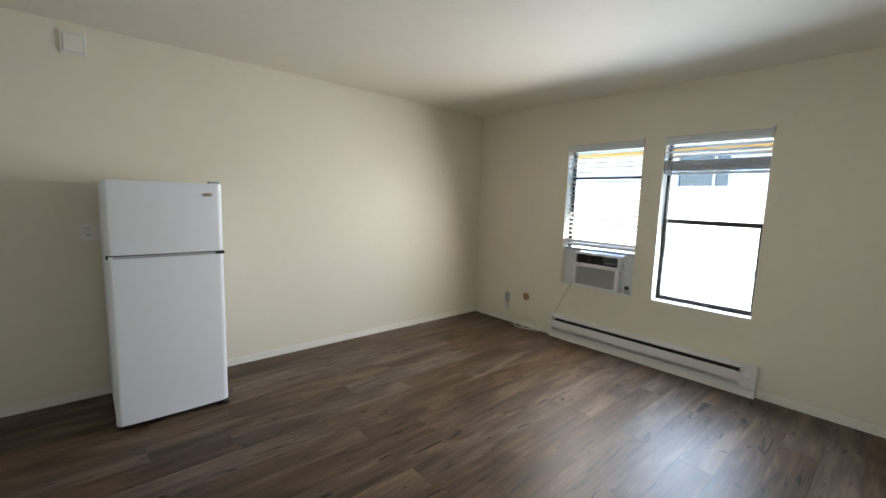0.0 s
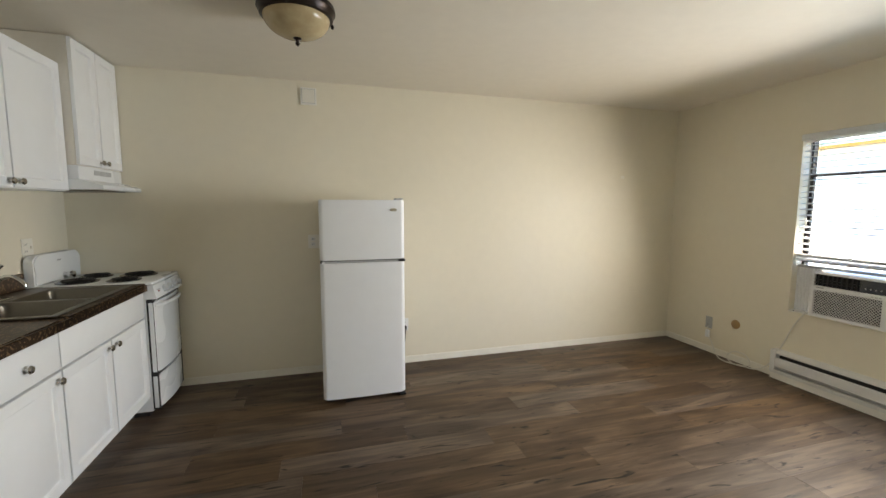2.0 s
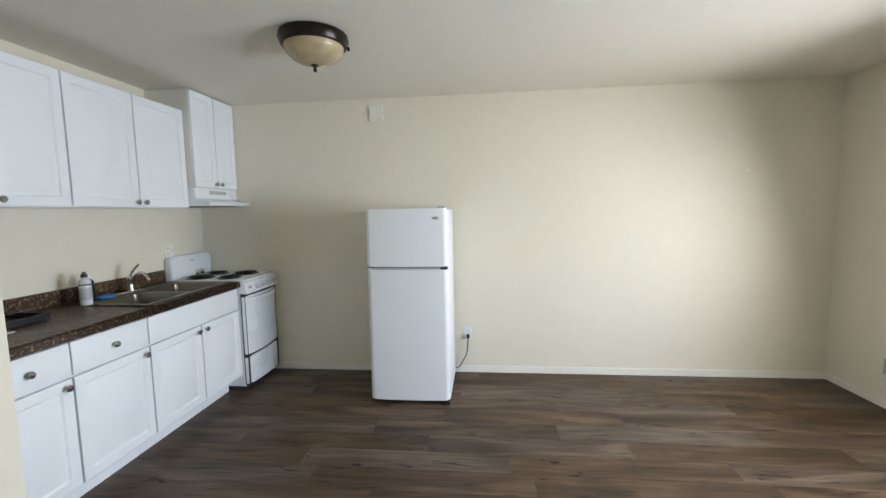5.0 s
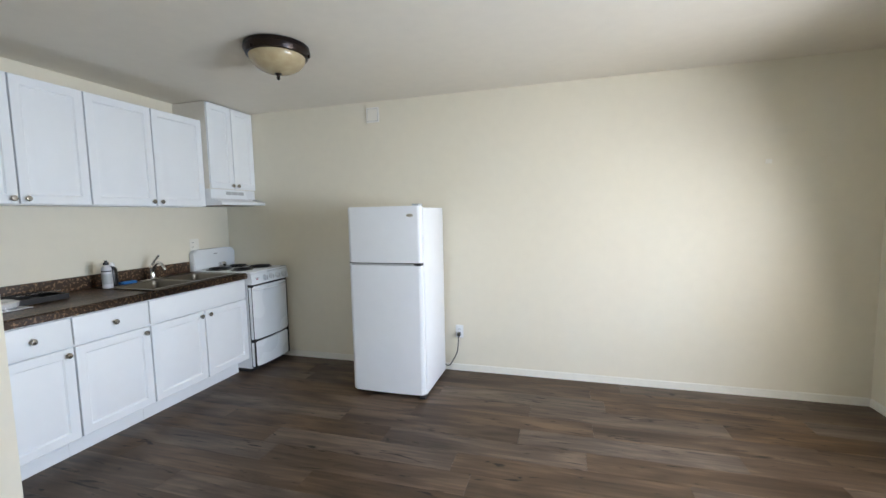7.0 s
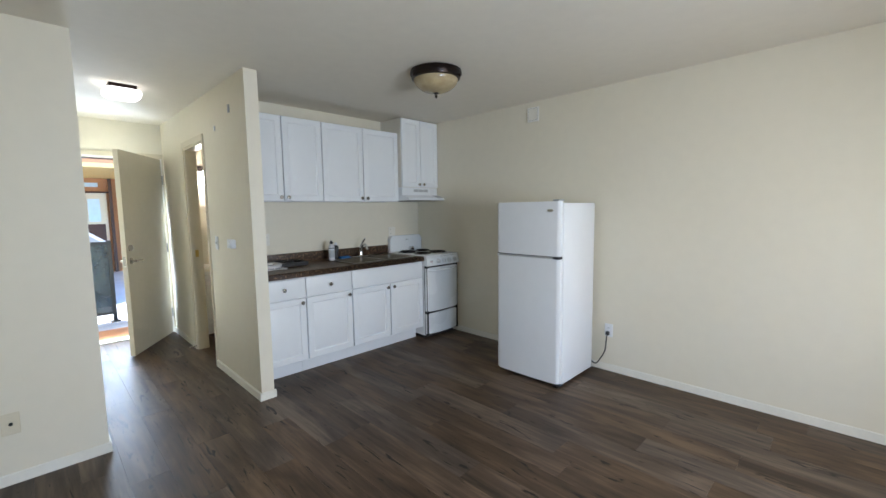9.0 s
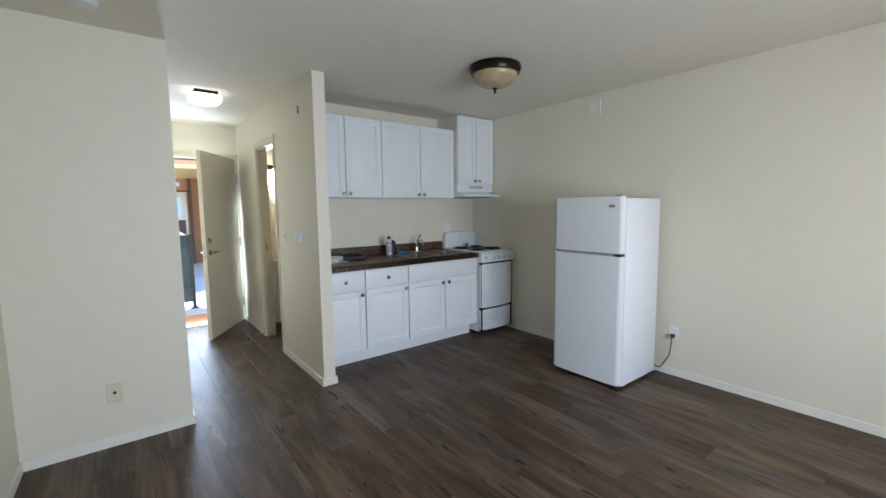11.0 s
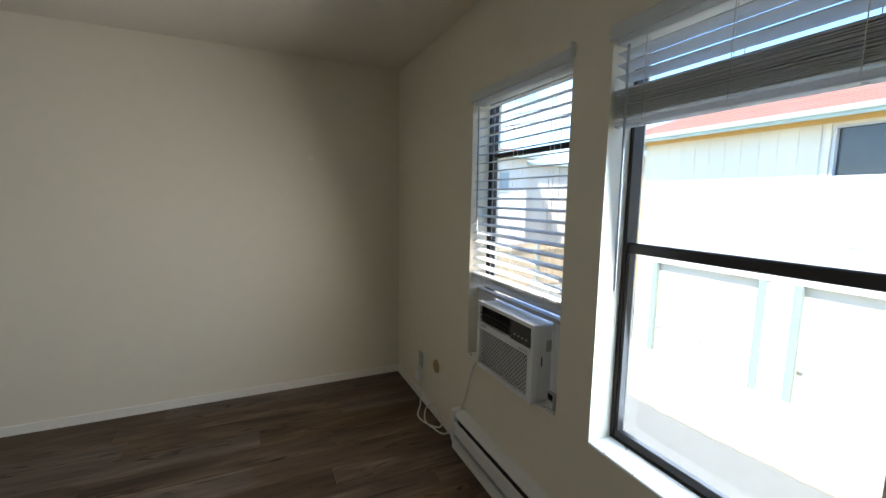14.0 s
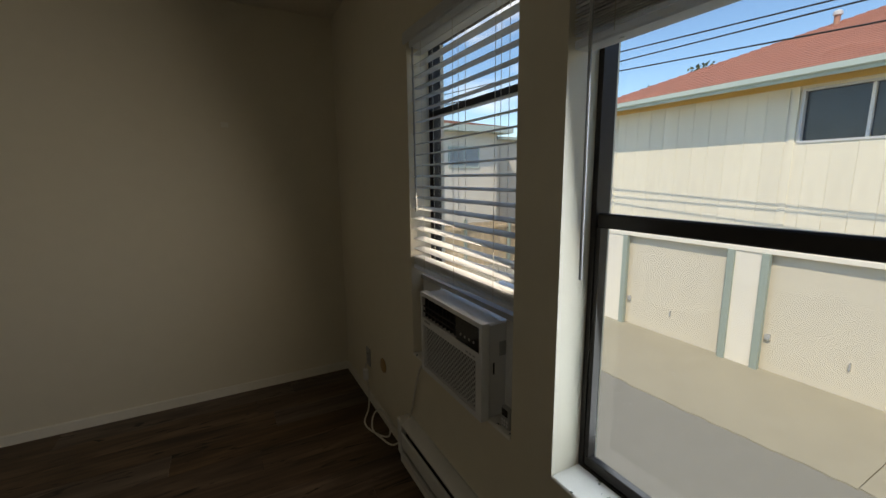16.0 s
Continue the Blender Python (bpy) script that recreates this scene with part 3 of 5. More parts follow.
    part("plug_box", bx(XE - 0.045, XE - 0.018, 3.375, 3.415, 0.15, 0.225, 0.006), WPLASTIC, cord)
    part("plug_lead", tb([(XE - 0.03, 3.397, 0.225), (XE - 0.022, 3.405, 0.255)], 0.005), CORD, cord)
    return t


air_conditioner()
rc = thing("remote_control", (XE + 0.02, 2.025, 0.593), "grey remote control leaning beside the air conditioner on the sill", "remote control")
part("case", bx(XE + 0.015, XE + 0.032, 2.0, 2.045, 0.592, 0.668, 0.004), GREYPL, rc)
part("screen", bx(XE + 0.0135, XE + 0.016, 2.008, 2.037, 0.636, 0.66), GLOSSBLACK, rc, smooth=False)
for i in range(2):
    for j in range(3):
        part("button", bx(XE + 0.013, XE + 0.016, 2.007 + j * 0.012, 2.014 + j * 0.012, 0.602 + i * 0.013, 0.611 + i * 0.013), WPLASTIC, rc, smooth=False)


# --- baseboard heater ---
def heater():
    y0, y1, d = 0.975, 2.775, 0.065
    x = XE - d
    t = thing("baseboard_heater", (x, (y0 + y1) / 2, 0.05), "long white electric baseboard heater with dark slot", "heater")
    part("back_plate", bx(XE - 0.008, XE, y0, y1, 0.05, 0.245), HEATER, t, smooth=False)
    part("top_cover", pr([(XE - 0.008, 0.245), (XE - 0.008, 0.232), (x + 0.012, 0.212), (x + 0.004, 0.214), (x + 0.004, 0.222), (x + 0.018, 0.236)], "y", y0 + 0.04, y1 - 0.04), HEATER, t)
    part("front_cover", pr([(x, 0.178), (x + 0.006, 0.184), (x + 0.012, 0.178), (x + 0.004, 0.172), (x + 0.004, 0.112), (x + 0.01, 0.106), (x, 0.108)], "y", y0 + 0.10, y1 - 0.04), HEATER, t)
    part("element", bx(x + 0.016, XE - 0.009, y0 + 0.12, y1 - 0.06, 0.10, 0.205), DARKGAP, t, "dark finned heating element", smooth=False)
    part("bottom_lip", pr([(x + 0.002, 0.052), (XE - 0.008, 0.052), (XE - 0.008, 0.062), (x + 0.012, 0.062), (x + 0.006, 0.082), (x - 0.002, 0.08)], "y", y0, y1), HEATER, t)
    part("end_cap", bx(x - 0.003, XE - 0.008, y1 - 0.04, y1 + 0.004, 0.062, 0.247, 0.006), HEATER, t)
    cap = part("control_box", bx(x - 0.003, XE - 0.008, y0 - 0.004, y0 + 0.10, 0.062, 0.247, 0.006), HEATER, t)
    part("thermostat_knob", lt([(0.028, 0), (0.026, -0.014), (0.02, -0.018)], (x - 0.003, y0 + 0.05, 0.175), "x", 20), WPLASTIC, cap, "round thermostat knob")
    part("foot", bx(x + 0.01, XE, y0, y1, 0.0, 0.05), TRIM, t, smooth=False)


heater()


# --- wall plates ---
def plate_box(x0, x1, y0, y1, z0, z1, name, mat, label, cat="outlet", group=""):
    t = thing(name, ((x0 + x1) / 2, (y0 + y1) / 2, z0), label, cat, group)
    part("cover_plate", bx(x0, x1, y0, y1, z0, z1, 0.002), mat, t)
    return t


def outlet_face(t, c, normal, mat):
    """Two socket faces with slots on a plate whose face has its centre at c."""
    cx, cy, cz = c
    for dz in (-0.021, 0.021):
        if normal == "y":
            s = part("socket", bx(cx - 0.016, cx + 0.016, cy - 0.003, cy + 0.001, cz + dz - 0.014, cz + dz + 0.014, 0.001), mat, t)
            for dx in (-0.006, 0.006):
                part("slot", bx(cx + dx - 0.0014, cx + dx + 0.0014, cy - 0.0035, cy, cz + dz - 0.004, cz + dz + 0.006), DARKGAP, s, smooth=False)
        else:
            e = 1 if normal == "x" else -1
            s = part("socket", bx(min(cx, cx + 0.003 * e), max(cx, cx + 0.003 * e), cy - 0.016, cy + 0.016, cz + dz - 0.014, cz + dz + 0.014), mat, t)
            for dy in (-0.006, 0.006):
                part("slot", bx(min(cx, cx + 0.0036 * e), max(cx, cx + 0.0036 * e), cy + dy - 0.0014, cy + dy + 0.0014, cz + dz - 0.004, cz + dz + 0.006), DARKGAP, s, smooth=False)


o = plate_box(1.09, 1.16, YN - 0.006, YN, 0.30, 0.415, "wall_outlet", WPLASTIC, "white wall outlet with the fridge plugged in")
outlet_face(o, (1.125, YN - 0.006, 0.357), "y", WPLASTIC)
o = plate_box(0.315, 0.43, YN - 0.006, YN, 1.075, 1.19, "wall_outlet", TRIM, "white wall outlet beside the fridge")
outlet_face(o, (0.355, YN - 0.006, 1.132), "y", WPLASTIC)
o = plate_box(XK, XK + 0.006, 3.45, 3.55, 1.105, 1.22, "wall_outlet", SKIRT, "white outlet and switch plate over the counter")
outlet_face(o, (XK + 0.006, 3.478, 1.162), "x", SKIRT)
part("toggle", bx(XK + 0.006, XK + 0.014, 3.52, 3.528, 1.152, 1.172), SKIRT, o)
o = plate_box(XK, XK + 0.006, 1.97, 2.04, 1.10, 1.215, "wall_outlet", SKIRT, "white wall outlet over the counter")
outlet_face(o, (XK + 0.006, 2.005, 1.157), "x", SKIRT)
o = plate_box(XW, XW + 0.006, 0.265, 0.338, 0.268, 0.385, "cable_outlet", IVORY, "ivory coaxial cable plate near the floor")
part("coax_socket", lt([(0.008, 0), (0.008, 0.009), (0.004, 0.012)], (XW + 0.006, 0.302, 0.327), "x", 12), BLACK, o, "black coaxial socket")
o = plate_box(XE - 0.007, XE, 3.375, 3.445, 0.235, 0.35, "wall_outlet", GREYPL, "grey wall outlet feeding the white cord")
outlet_face(o, (XE - 0.007, 3.41, 0.292), "-x", GREYPL)
solid("cover_disc", lt([(0.042, 0.0), (0.042, -0.005), (0.036, -0.008)], (XE, 3.14, 0.345), "x", 24), material("tan_disc", (0.38, 0.24, 0.10), 0.5, var=0.1, scale=30), "round tan blank cover on the wall", "wall plate")
o = plate_box(0.29, 0.414, YN - 0.014, YN, 2.242, 2.375, "chime_cover", TRIM, "square cream-painted chime cover high on the wall", "chime cover")
part("shadow_gap", bx(0.301, 0.403, YN - 0.0145, YN - 0.013, 2.253, 2.364), GREYPL, o, smooth=False)
part("inner_panel", bx(0.304, 0.400, YN - 0.018, YN - 0.0135, 2.256, 2.361, 0.002), SKIRT, o)
o = plate_box(-0.975, -0.875, YP0 - 0.034, YP0, 1.135, 1.205, "thermostat", WPLASTIC, "white rounded wall thermostat", "thermostat")
part("dial", lt([(0.026, 0), (0.024, -0.008)], (-0.915, YP0 - 0.034, 1.17), "y", 20), WPLASTIC, o)
o = plate_box(-1.375, -1.305, YP0 - 0.006, YP0, 1.10, 1.215, "light_switch", WPLASTIC, "white light switch plate", "switch")
part("toggle", bx(-1.345, -1.335, YP0 - 0.016, YP0 - 0.006, 1.148, 1.168), WPLASTIC, o)
solid("wall_hook", bx(-0.85, -0.828, YP0 - 0.012, YP0, 2.175, 2.235, 0.003), GREYPL, "small grey adhesive wall hook", "hook")
solid("wall_hook", bx(-1.21, -1.19, YP0 - 0.01, YP0, 2.09, 2.13, 0.003), WPLASTIC, "small white adhesive wall hook", "hook")
solid("wall_smudge", bx(3.39, 3.43, YN - 0.0035, YN - 0.0005, 1.715, 1.745, 0.001), SKIRT, "small patched scuff on the cream wall", "wall mark")


# --- ceiling lamp ---
def ceiling_lamp(x, y):
    t = thing("ceiling_lamp", (x, y, 2.23), "bronze flush-mount ceiling lamp with cream glass bowl, off", "ceiling lamp")
    part("canopy", lt([(0.150, ZC), (0.186, ZC - 0.006), (0.190, ZC - 0.03), (0.182, ZC - 0.042), (0.176, ZC - 0.062), (0.160, ZC - 0.066)], (x, y, 0), seg=40), OILBRONZE, t)
    prof = [(0.162 * math.cos(a), ZC - 0.062 - 0.098 * math.sin(a)) for a in [radians(d) for d in range(0, 90, 9)]] + [(0.008, ZC - 0.160)]
    part("glass_bowl", lt(prof, (x, y, 0), seg=40), AMBER, t, "cream alabaster glass bowl")
    part("finial", lt([(0.019, ZC - 0.154), (0.021, ZC - 0.163), (0.011, ZC - 0.168), (0.008, ZC - 0.178), (0.012, ZC - 0.184), (0.008, ZC - 0.192), (0.003, ZC - 0.198)], (x, y, 0), seg=16), OILBRONZE, t)
    for k in range(3):
        a = radians(20 + 120 * k)
        cx, cy = x + 0.178 * math.cos(a), y + 0.178 * math.sin(a)
        part("bowl_clip", lt([(0.006, ZC - 0.07), (0.009, ZC - 0.06), (0.006, ZC - 0.05)], (cx + 0.008 * math.cos(a), cy + 0.008 * math.sin(a), 0), seg=10), OILBRONZE, t)


ceiling_lamp(0.347, 2.632)

hl = thing("hall_ceiling_light", (-1.605, 1.045, 2.36), "square lit hall ceiling light with dark base", "ceiling light")
part("base", bx(-1.695, -1.515, 0.955, 1.135, ZC - 0.03, ZC, 0.004), OILBRONZE, hl)
bm, rings = bmesh.new(), []
for half, z in ((0.095, ZC - 0.03), (0.118, ZC - 0.038), (0.125, ZC - 0.055), (0.120, ZC - 0.078), (0.100, ZC - 0.094), (0.060, ZC - 0.102)):
    ring = []
    for k in range(32):   # a square with well rounded corners
        a = 2 * math.pi * k / 32
        r = half / (abs(math.cos(a)) ** 5 + abs(math.sin(a)) ** 5) ** 0.2
        ring.append(bm.verts.new((-1.605 + r * math.cos(a), 1.045 + r * math.sin(a), z)))
    rings.append(ring)
for p, q in zip(rings, rings[1:]):
    for k in range(32):
        bm.faces.new((p[k], p[(k + 1) % 32], q[(k + 1) % 32], q[k]))
bm.faces.new(rings[0])
bm.faces.new(rings[-1])
part("diffuser", bm, LIGHTON, hl, "glowing white diffuser")
sd = thing("smoke_detector", (-0.15, 0.33, 2.39), "round white smoke detector on the ceiling", "smoke detector")
part("base", lt([(0.07, ZC), (0.07, ZC - 0.012), (0.064, ZC - 0.014)], (-0.15, 0.33, 0), seg=28), WPLASTIC, sd)
part("cover", lt([(0.062, ZC - 0.014), (0.058, ZC - 0.034), (0.04, ZC - 0.04)], (-0.15, 0.33, 0), seg=28), WPLASTIC, sd)


# --- fridge ---
def fridge():
    x0, x1, yf, yb, top = 0.414, 1.008, 3.262, 3.85, 1.470
    t = thing("refrigerator", (0.705, 3.55, 0), "white two-door top-freezer refrigerator", "refrigerator")
    part("cabinet", bx(x0 + 0.004, x1 + 0.004, yf + 0.062, yb, 0.022, top - 0.012, 0.008, 2), FRIDGE, t)

    def door(z0, z1):
        n, o = 40, []
        for k in range(n + 1):   # gently bowed front with rounded corners
            u = k / n
            v = abs(2 * u - 1)
            o.append((x0 + (x1 - x0) * u, yf + 0.010 * v ** 2 + 0.014 * max(0.0, (v - 0.92) / 0.08) ** 2.5))
        o += [(x1, yf + 0.055), (x0, yf + 0.055)]
        bm = pr(o, "z", z0, z1)
        bmesh.ops.bevel(bm, geom=[e for e in bm.edges if abs(e.verts[0].co.z - e.verts[1].co.z) < 1e-5], offset=0.005, segments=2, affect="EDGES")
        return bm
    split = 1.035
    fz = part("freezer_door", door(split + 0.012, top), FRIDGE, t)
    lo = part("fridge_door", door(0.036, split - 0.008), FRIDGE, t)
    part("gasket", bx(x0 + 0.01, x1 - 0.01, yf + 0.055, yf + 0.062, 0.05, top - 0.02), GREYPL, t, smooth=False)
    # near-black filler paints the shade in the gap between the doors
    part("gap_shade_strip", bx(x0 + 0.003, x1 - 0.006, yf + 0.016, yf + 0.05, split - 0.008, split + 0.012), DARKGAP, t, "dark strip painted as the shade between the doors", smooth=False)
    part("handle", bx(x0 + 0.03, x1 - 0.05, yf - 0.004, yf + 0.014, split - 0.006, split + 0.006, 0.003), GREYPL, lo, "long thin grey handle strip")
    part("handle_end", bx(x0 + 0.012, x0 + 0.035, yf - 0.005, yf + 0.014, split - 0.014, split + 0.006, 0.003), WPLASTIC, lo)
    part("mid_hinge", bx(x1 - 0.052, x1 + 0.002, yf - 0.003, yf + 0.05, split - 0.008, split + 0.010, 0.002), BLACK, t)
    part("badge", lt([(0.026, 0.002), (0.026, -0.003), (0.022, -0.005)], (x1 - 0.08, yf + 0.002, top - 0.07), "y", 24, sx=0.42), GOLD, fz, "oval gold badge")
    part("top_hinge", bx(x1 - 0.065, x1 - 0.008, yf + 0.01, yf + 0.085, top, top + 0.014, 0.004), GREYPL, t)
    part("base_grille", bx(x0 + 0.015, x1 - 0.015, yf + 0.05, yb - 0.02, 0.010, 0.022), BLACK, t, smooth=False)
    for xx in (x0 + 0.05, x1 - 0.05):
        for yy in (yf + 0.08, yb - 0.06):
            part("foot", lt([(0.018, 0.0), (0.018, 0.008), (0.01, 0.03)], (xx, yy, 0), seg=12), BLACK, t)
    part("bottom_hinge", bx(x1 - 0.04, x1 + 0.004, yf + 0.005, yf + 0.09, 0.008, 0.023, 0.003), BLACK, t)
    part("compressor_cover", bx(x1 - 0.09, x1 - 0.01, yb, yb + 0.03, 0.02, 0.10, 0.006), BLACK, t)
    cord = part("power_cord", tb(spline([(x1 - 0.02, yb + 0.02, 0.07), (x1 + 0.02, yb + 0.045, 0.045), (1.07, 3.885, 0.10), (1.11, 3.885, 0.18), (1.122, 3.88, 0.27), (1.125, 3.885, 0.325)], 6), 0.0048), BLACK, t, "black power cord")
    part("plug", bx(1.112, 1.138, 3.880, 3.916, 0.318, 0.352, 0.005), BLACK, cord)


fridge()


# --- kitchen units ---
def panel_door(y0, y1, z0, z1, x, depth=0.019, rail=0.05):
    """A cabinet door facing +x whose face lies at x, with a routed raised panel."""
    bm = bx(x - depth, x - 0.0005, y0, y1, z0, z1)
    rings = []
    for inset, dx in ((0.0, -0.004), (0.004, 0.0), (rail, 0.0), (rail + 0.008, -0.010), (rail + 0.013, -0.010), (rail + 0.036, -0.0015)):
        a, b, c, d = y0 + inset, y1 - inset, z0 + inset, z1 - inset
        rings.append([bm.verts.new((x + dx, u, v)) for u, v in ((a, c), (b, c), (b, d), (a, d))])
    for p, q in zip(rings, rings[1:]):
        for k in range(4):
            bm.faces.new((p[k], p[(k + 1) % 4], q[(k + 1) % 4], q[k]))
    bm.faces.new(rings[-1])
    top = [f for f in bm.faces if all(abs(v.co.x - (x - 0.0005)) < 1e-6 for v in f.verts)]
    bmesh.ops.delete(bm, geom=top, context="FACES_ONLY")
    return bm


def knob(x, y, z, parent):
    part("knob", lt([(0.007, 0), (0.006, 0.012), (0.0155, 0.017), (0.0172, 0.022), (0.014, 0.027), (0.004, 0.029)], (x, y, z), "x", 16), NICKEL, parent, "round satin nickel knob")


XF = -0.700   # faces of the base cabinet doors
XU = -1.028   # faces of the wall cabinet doors


def base_unit(y0, y1, doors, drawer, label):
    t = thing("base_cabinet", ((XK + XF) / 2, (y0 + y1) / 2, 0), label, "cabinet", group="base cabinets")
    part("body", bx(XK, XF - 0.021, y0 + 0.001, y1 - 0.001, 0.135, 0.868 if drawer else 0.735), CABINET, t, smooth=False)
    part("toe_kick", bx(XK, -0.835, y0 + 0.001, y1 - 0.001, 0.0, 0.135), CABINET, t, smooth=False)
    if not drawer:
        part("rail", bx(XF - 0.045, XF - 0.021, y0 + 0.001, y1 - 0.001, 0.736, 0.868), CABINET, t, smooth=False)
    g = 0.0045
    top = 0.858
    dr = part("drawer_front", bx(XF - 0.019, XF, y0 + g, y1 - g, 0.695, top, 0.004, 2), CABINET, t)
    if drawer:
        knob(XF, (y0 + y1) / 2, 0.775, dr)
    n = len(doors)
    for k, hinge in enumerate(doors):
        a, b = y0 + (y1 - y0) * k / n + g, y0 + (y1 - y0) * (k + 1) / n - g
        d = part("door", panel_door(a, b, 0.145, 0.685, XF), CABINET, t)
        knob(XF, b - 0.035 if hinge == "low" else a + 0.035, 0.648, d)


base_unit(1.684, 2.067, ("low",), True, "narrow white base cabinet with one drawer and door")
base_unit(2.067, 2.523, ("low",), True, "white base cabinet with one drawer and raised-panel door")
base_unit(2.523, 3.412, ("low", "high"), False, "white sink cabinet with two raised-panel doors")


def wall_unit(y0, y1, z0, z1, x, doors, label):
    t = thing("wall_cabinet", ((XK + x) / 2, (y0 + y1) / 2, z0), label, "cabinet", group="wall cabinets")
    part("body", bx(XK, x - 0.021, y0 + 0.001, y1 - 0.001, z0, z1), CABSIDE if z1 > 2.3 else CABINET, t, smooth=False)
    g, n = 0.0035, len(doors)
    for k, hinge in enumerate(doors):
        a, b = y0 + (y1 - y0) * k / n + g, y0 + (y1 - y0) * (k + 1) / n - g
        d = part("door", panel_door(a, b, z0 + 0.004, z1 - 0.004, x), CABINET, t)
        knob(x, b - 0.03 if hinge == "low" else a + 0.03, z0 + 0.035, d)


wall_unit(1.684, 2.452, 1.512, 2.262, XU, ("low", "high"), "white two-door wall cabinet with raised panels")
wall_unit(2.452, 3.372, 1.512, 2.262, XU, ("low", "high"), "wide white two-door wall cabinet with raised panels")
wall_unit(3.374, 3.922, 1.672, 2.424, -0.965, ("low", "high"), "tall white wall cabinet over the range hood")


def range_hood():
    y0, y1, x0 = 3.376, 3.918, XK
    t = thing("range_hood", (-1.1, 3.65, 1.525), "white range hood with vent slots under the cabinet", "range hood")
    part("upper_box", bx(x0, -0.975, y0, y1, 1.585, 1.671, 0.004), APPLIANCE, t)
    part("canopy", pr([(x0, 1.525), (-0.86, 1.525), (-0.855, 1.530), (-0.858, 1.552), (-0.972, 1.585), (x0, 1.585)], "y", y0 - 0.004, y1), APPLIANCE, t)
    for k in range(3):
        part("vent_slot", bx(-0.976, -0.973, y0 + 0.17 + k * 0.075, y0 + 0.237 + k * 0.075, 1.622, 1.652), GREYPL, t, "grey louvred vent slot", smooth=False)
        for j in range(5):
            part("vent_louvre", bx(-0.9775, -0.9735, y0 + 0.174 + k * 0.075 + j * 0.0125, y0 + 0.179 + k * 0.075 + j * 0.0125, 1.624, 1.650), DARKGAP, t, smooth=False)
    part("filter", bx(x0 + 0.06, -0.93, y0 + 0.08, y1 - 0.08, 1.519, 1.525), STEEL, t, smooth=False)
    for k in range(2):
        part("switch", bx(-0.934, -0.918, y0 + 0.36 + k * 0.05, y0 + 0.385 + k * 0.05, 1.5675, 1.5765), WPLASTIC, t, smooth=False)


range_hood()


# --- counter, sink, tap ---
SX0, SX1, SY0, SY1 = -1.265, -0.742, 2.585, 3.345     # sink cut-out
ct = thing("countertop", (-1.0, 2.55, 0.868), "brown granite-look laminate countertop with backsplash", "countertop")
bm = bmesh.new()
for a, b, c, d in ((XK, -0.680, 1.684, SY0), (XK, SX0, SY0, SY1), (SX1, -0.680, SY0, SY1), (XK, -0.680, SY1, 3.418)):
    box(bm, a, b, c, d, 0.869, 0.918)
bmesh.ops.remove_doubles(bm, verts=bm.verts, dist=1e-5)
bmesh.ops.bevel(bm, geom=[e for e in bm.edges if all(v.co.x > -0.681 and v.co.z > 0.917 for v in e.verts)], offset=0.01, segments=3, affect="EDGES")
part("worktop", bm, COUNTER, ct)
part("backsplash", bx(XK, XK + 0.02, 1.684, 3.418, 0.918, 1.012, 0.005, 2), COUNTER, ct)


def sink():
    t = thing("kitchen_sink", (-1.02, 2.97, 0.918), "stainless steel double-bowl sink set in the countertop", "sink")
    r = 0.918
    x0, x1, y0, y1 = SX0 - 0.015, SX1 + 0.015, SY0 - 0.015, SY1 + 0.015
    m0, m1, by = -1.155, -0.765, (2.605, 2.952, 2.982, 3.325)
    bm = bmesh.new()
    for a, b, c, d in ((x0, m0, y0, y1), (m1, x1, y0, y1), (m0, m1, y0, by[0]), (m0, m1, by[1], by[2]), (m0, m1, by[3], y1)):
        box(bm, a, b, c, d, r, r + 0.005)
    bmesh.ops.remove_doubles(bm, verts=bm.verts, dist=1e-5)
    part("rim", bm, STEEL, t, smooth=False)
    for a, b in ((by[0], by[1]), (by[2], by[3])):
        bm = bmesh.new()
        rings = []
        for inset, z in ((0.0, r + 0.005), (0.006, r - 0.004), (0.014, r - 0.13), (0.03, r - 0.158), (0.06, r - 0.164)):
            ring = []
            for cx, cy, s in ((m1 - 0.04, b - 0.04, 0), (m0 + 0.04, b - 0.04, 1), (m0 + 0.04, a + 0.04, 2), (m1 - 0.04, a + 0.04, 3)):
                for k in range(5):
                    an = radians(90 * s + 22.5 * k)
                    rr = max(0.04 - inset * 0.2, 0.01)
                    sx, sy = (1 if s in (0, 3) else -1), (1 if s in (0, 1) else -1)
                    ring.append(bm.verts.new((cx - sx * inset + rr * math.cos(an), cy - sy * inset + rr * math.sin(an), z)))
            rings.append(ring)
        for p, q in zip(rings, rings[1:]):
            for k in range(20):
                bm.faces.new((p[k], p[(k + 1) % 20], q[(k + 1) % 20], q[k]))
        bm.faces.new(rings[-1])
        bowl = part("bowl", bm, STEEL, t)
        part("drain", lt([(0.04, r - 0.163), (0.04, r - 0.160), (0.03, r - 0.162)], ((m0 + m1) / 2, (a + b) / 2, 0), seg=20), CHROME, bowl)


sink()


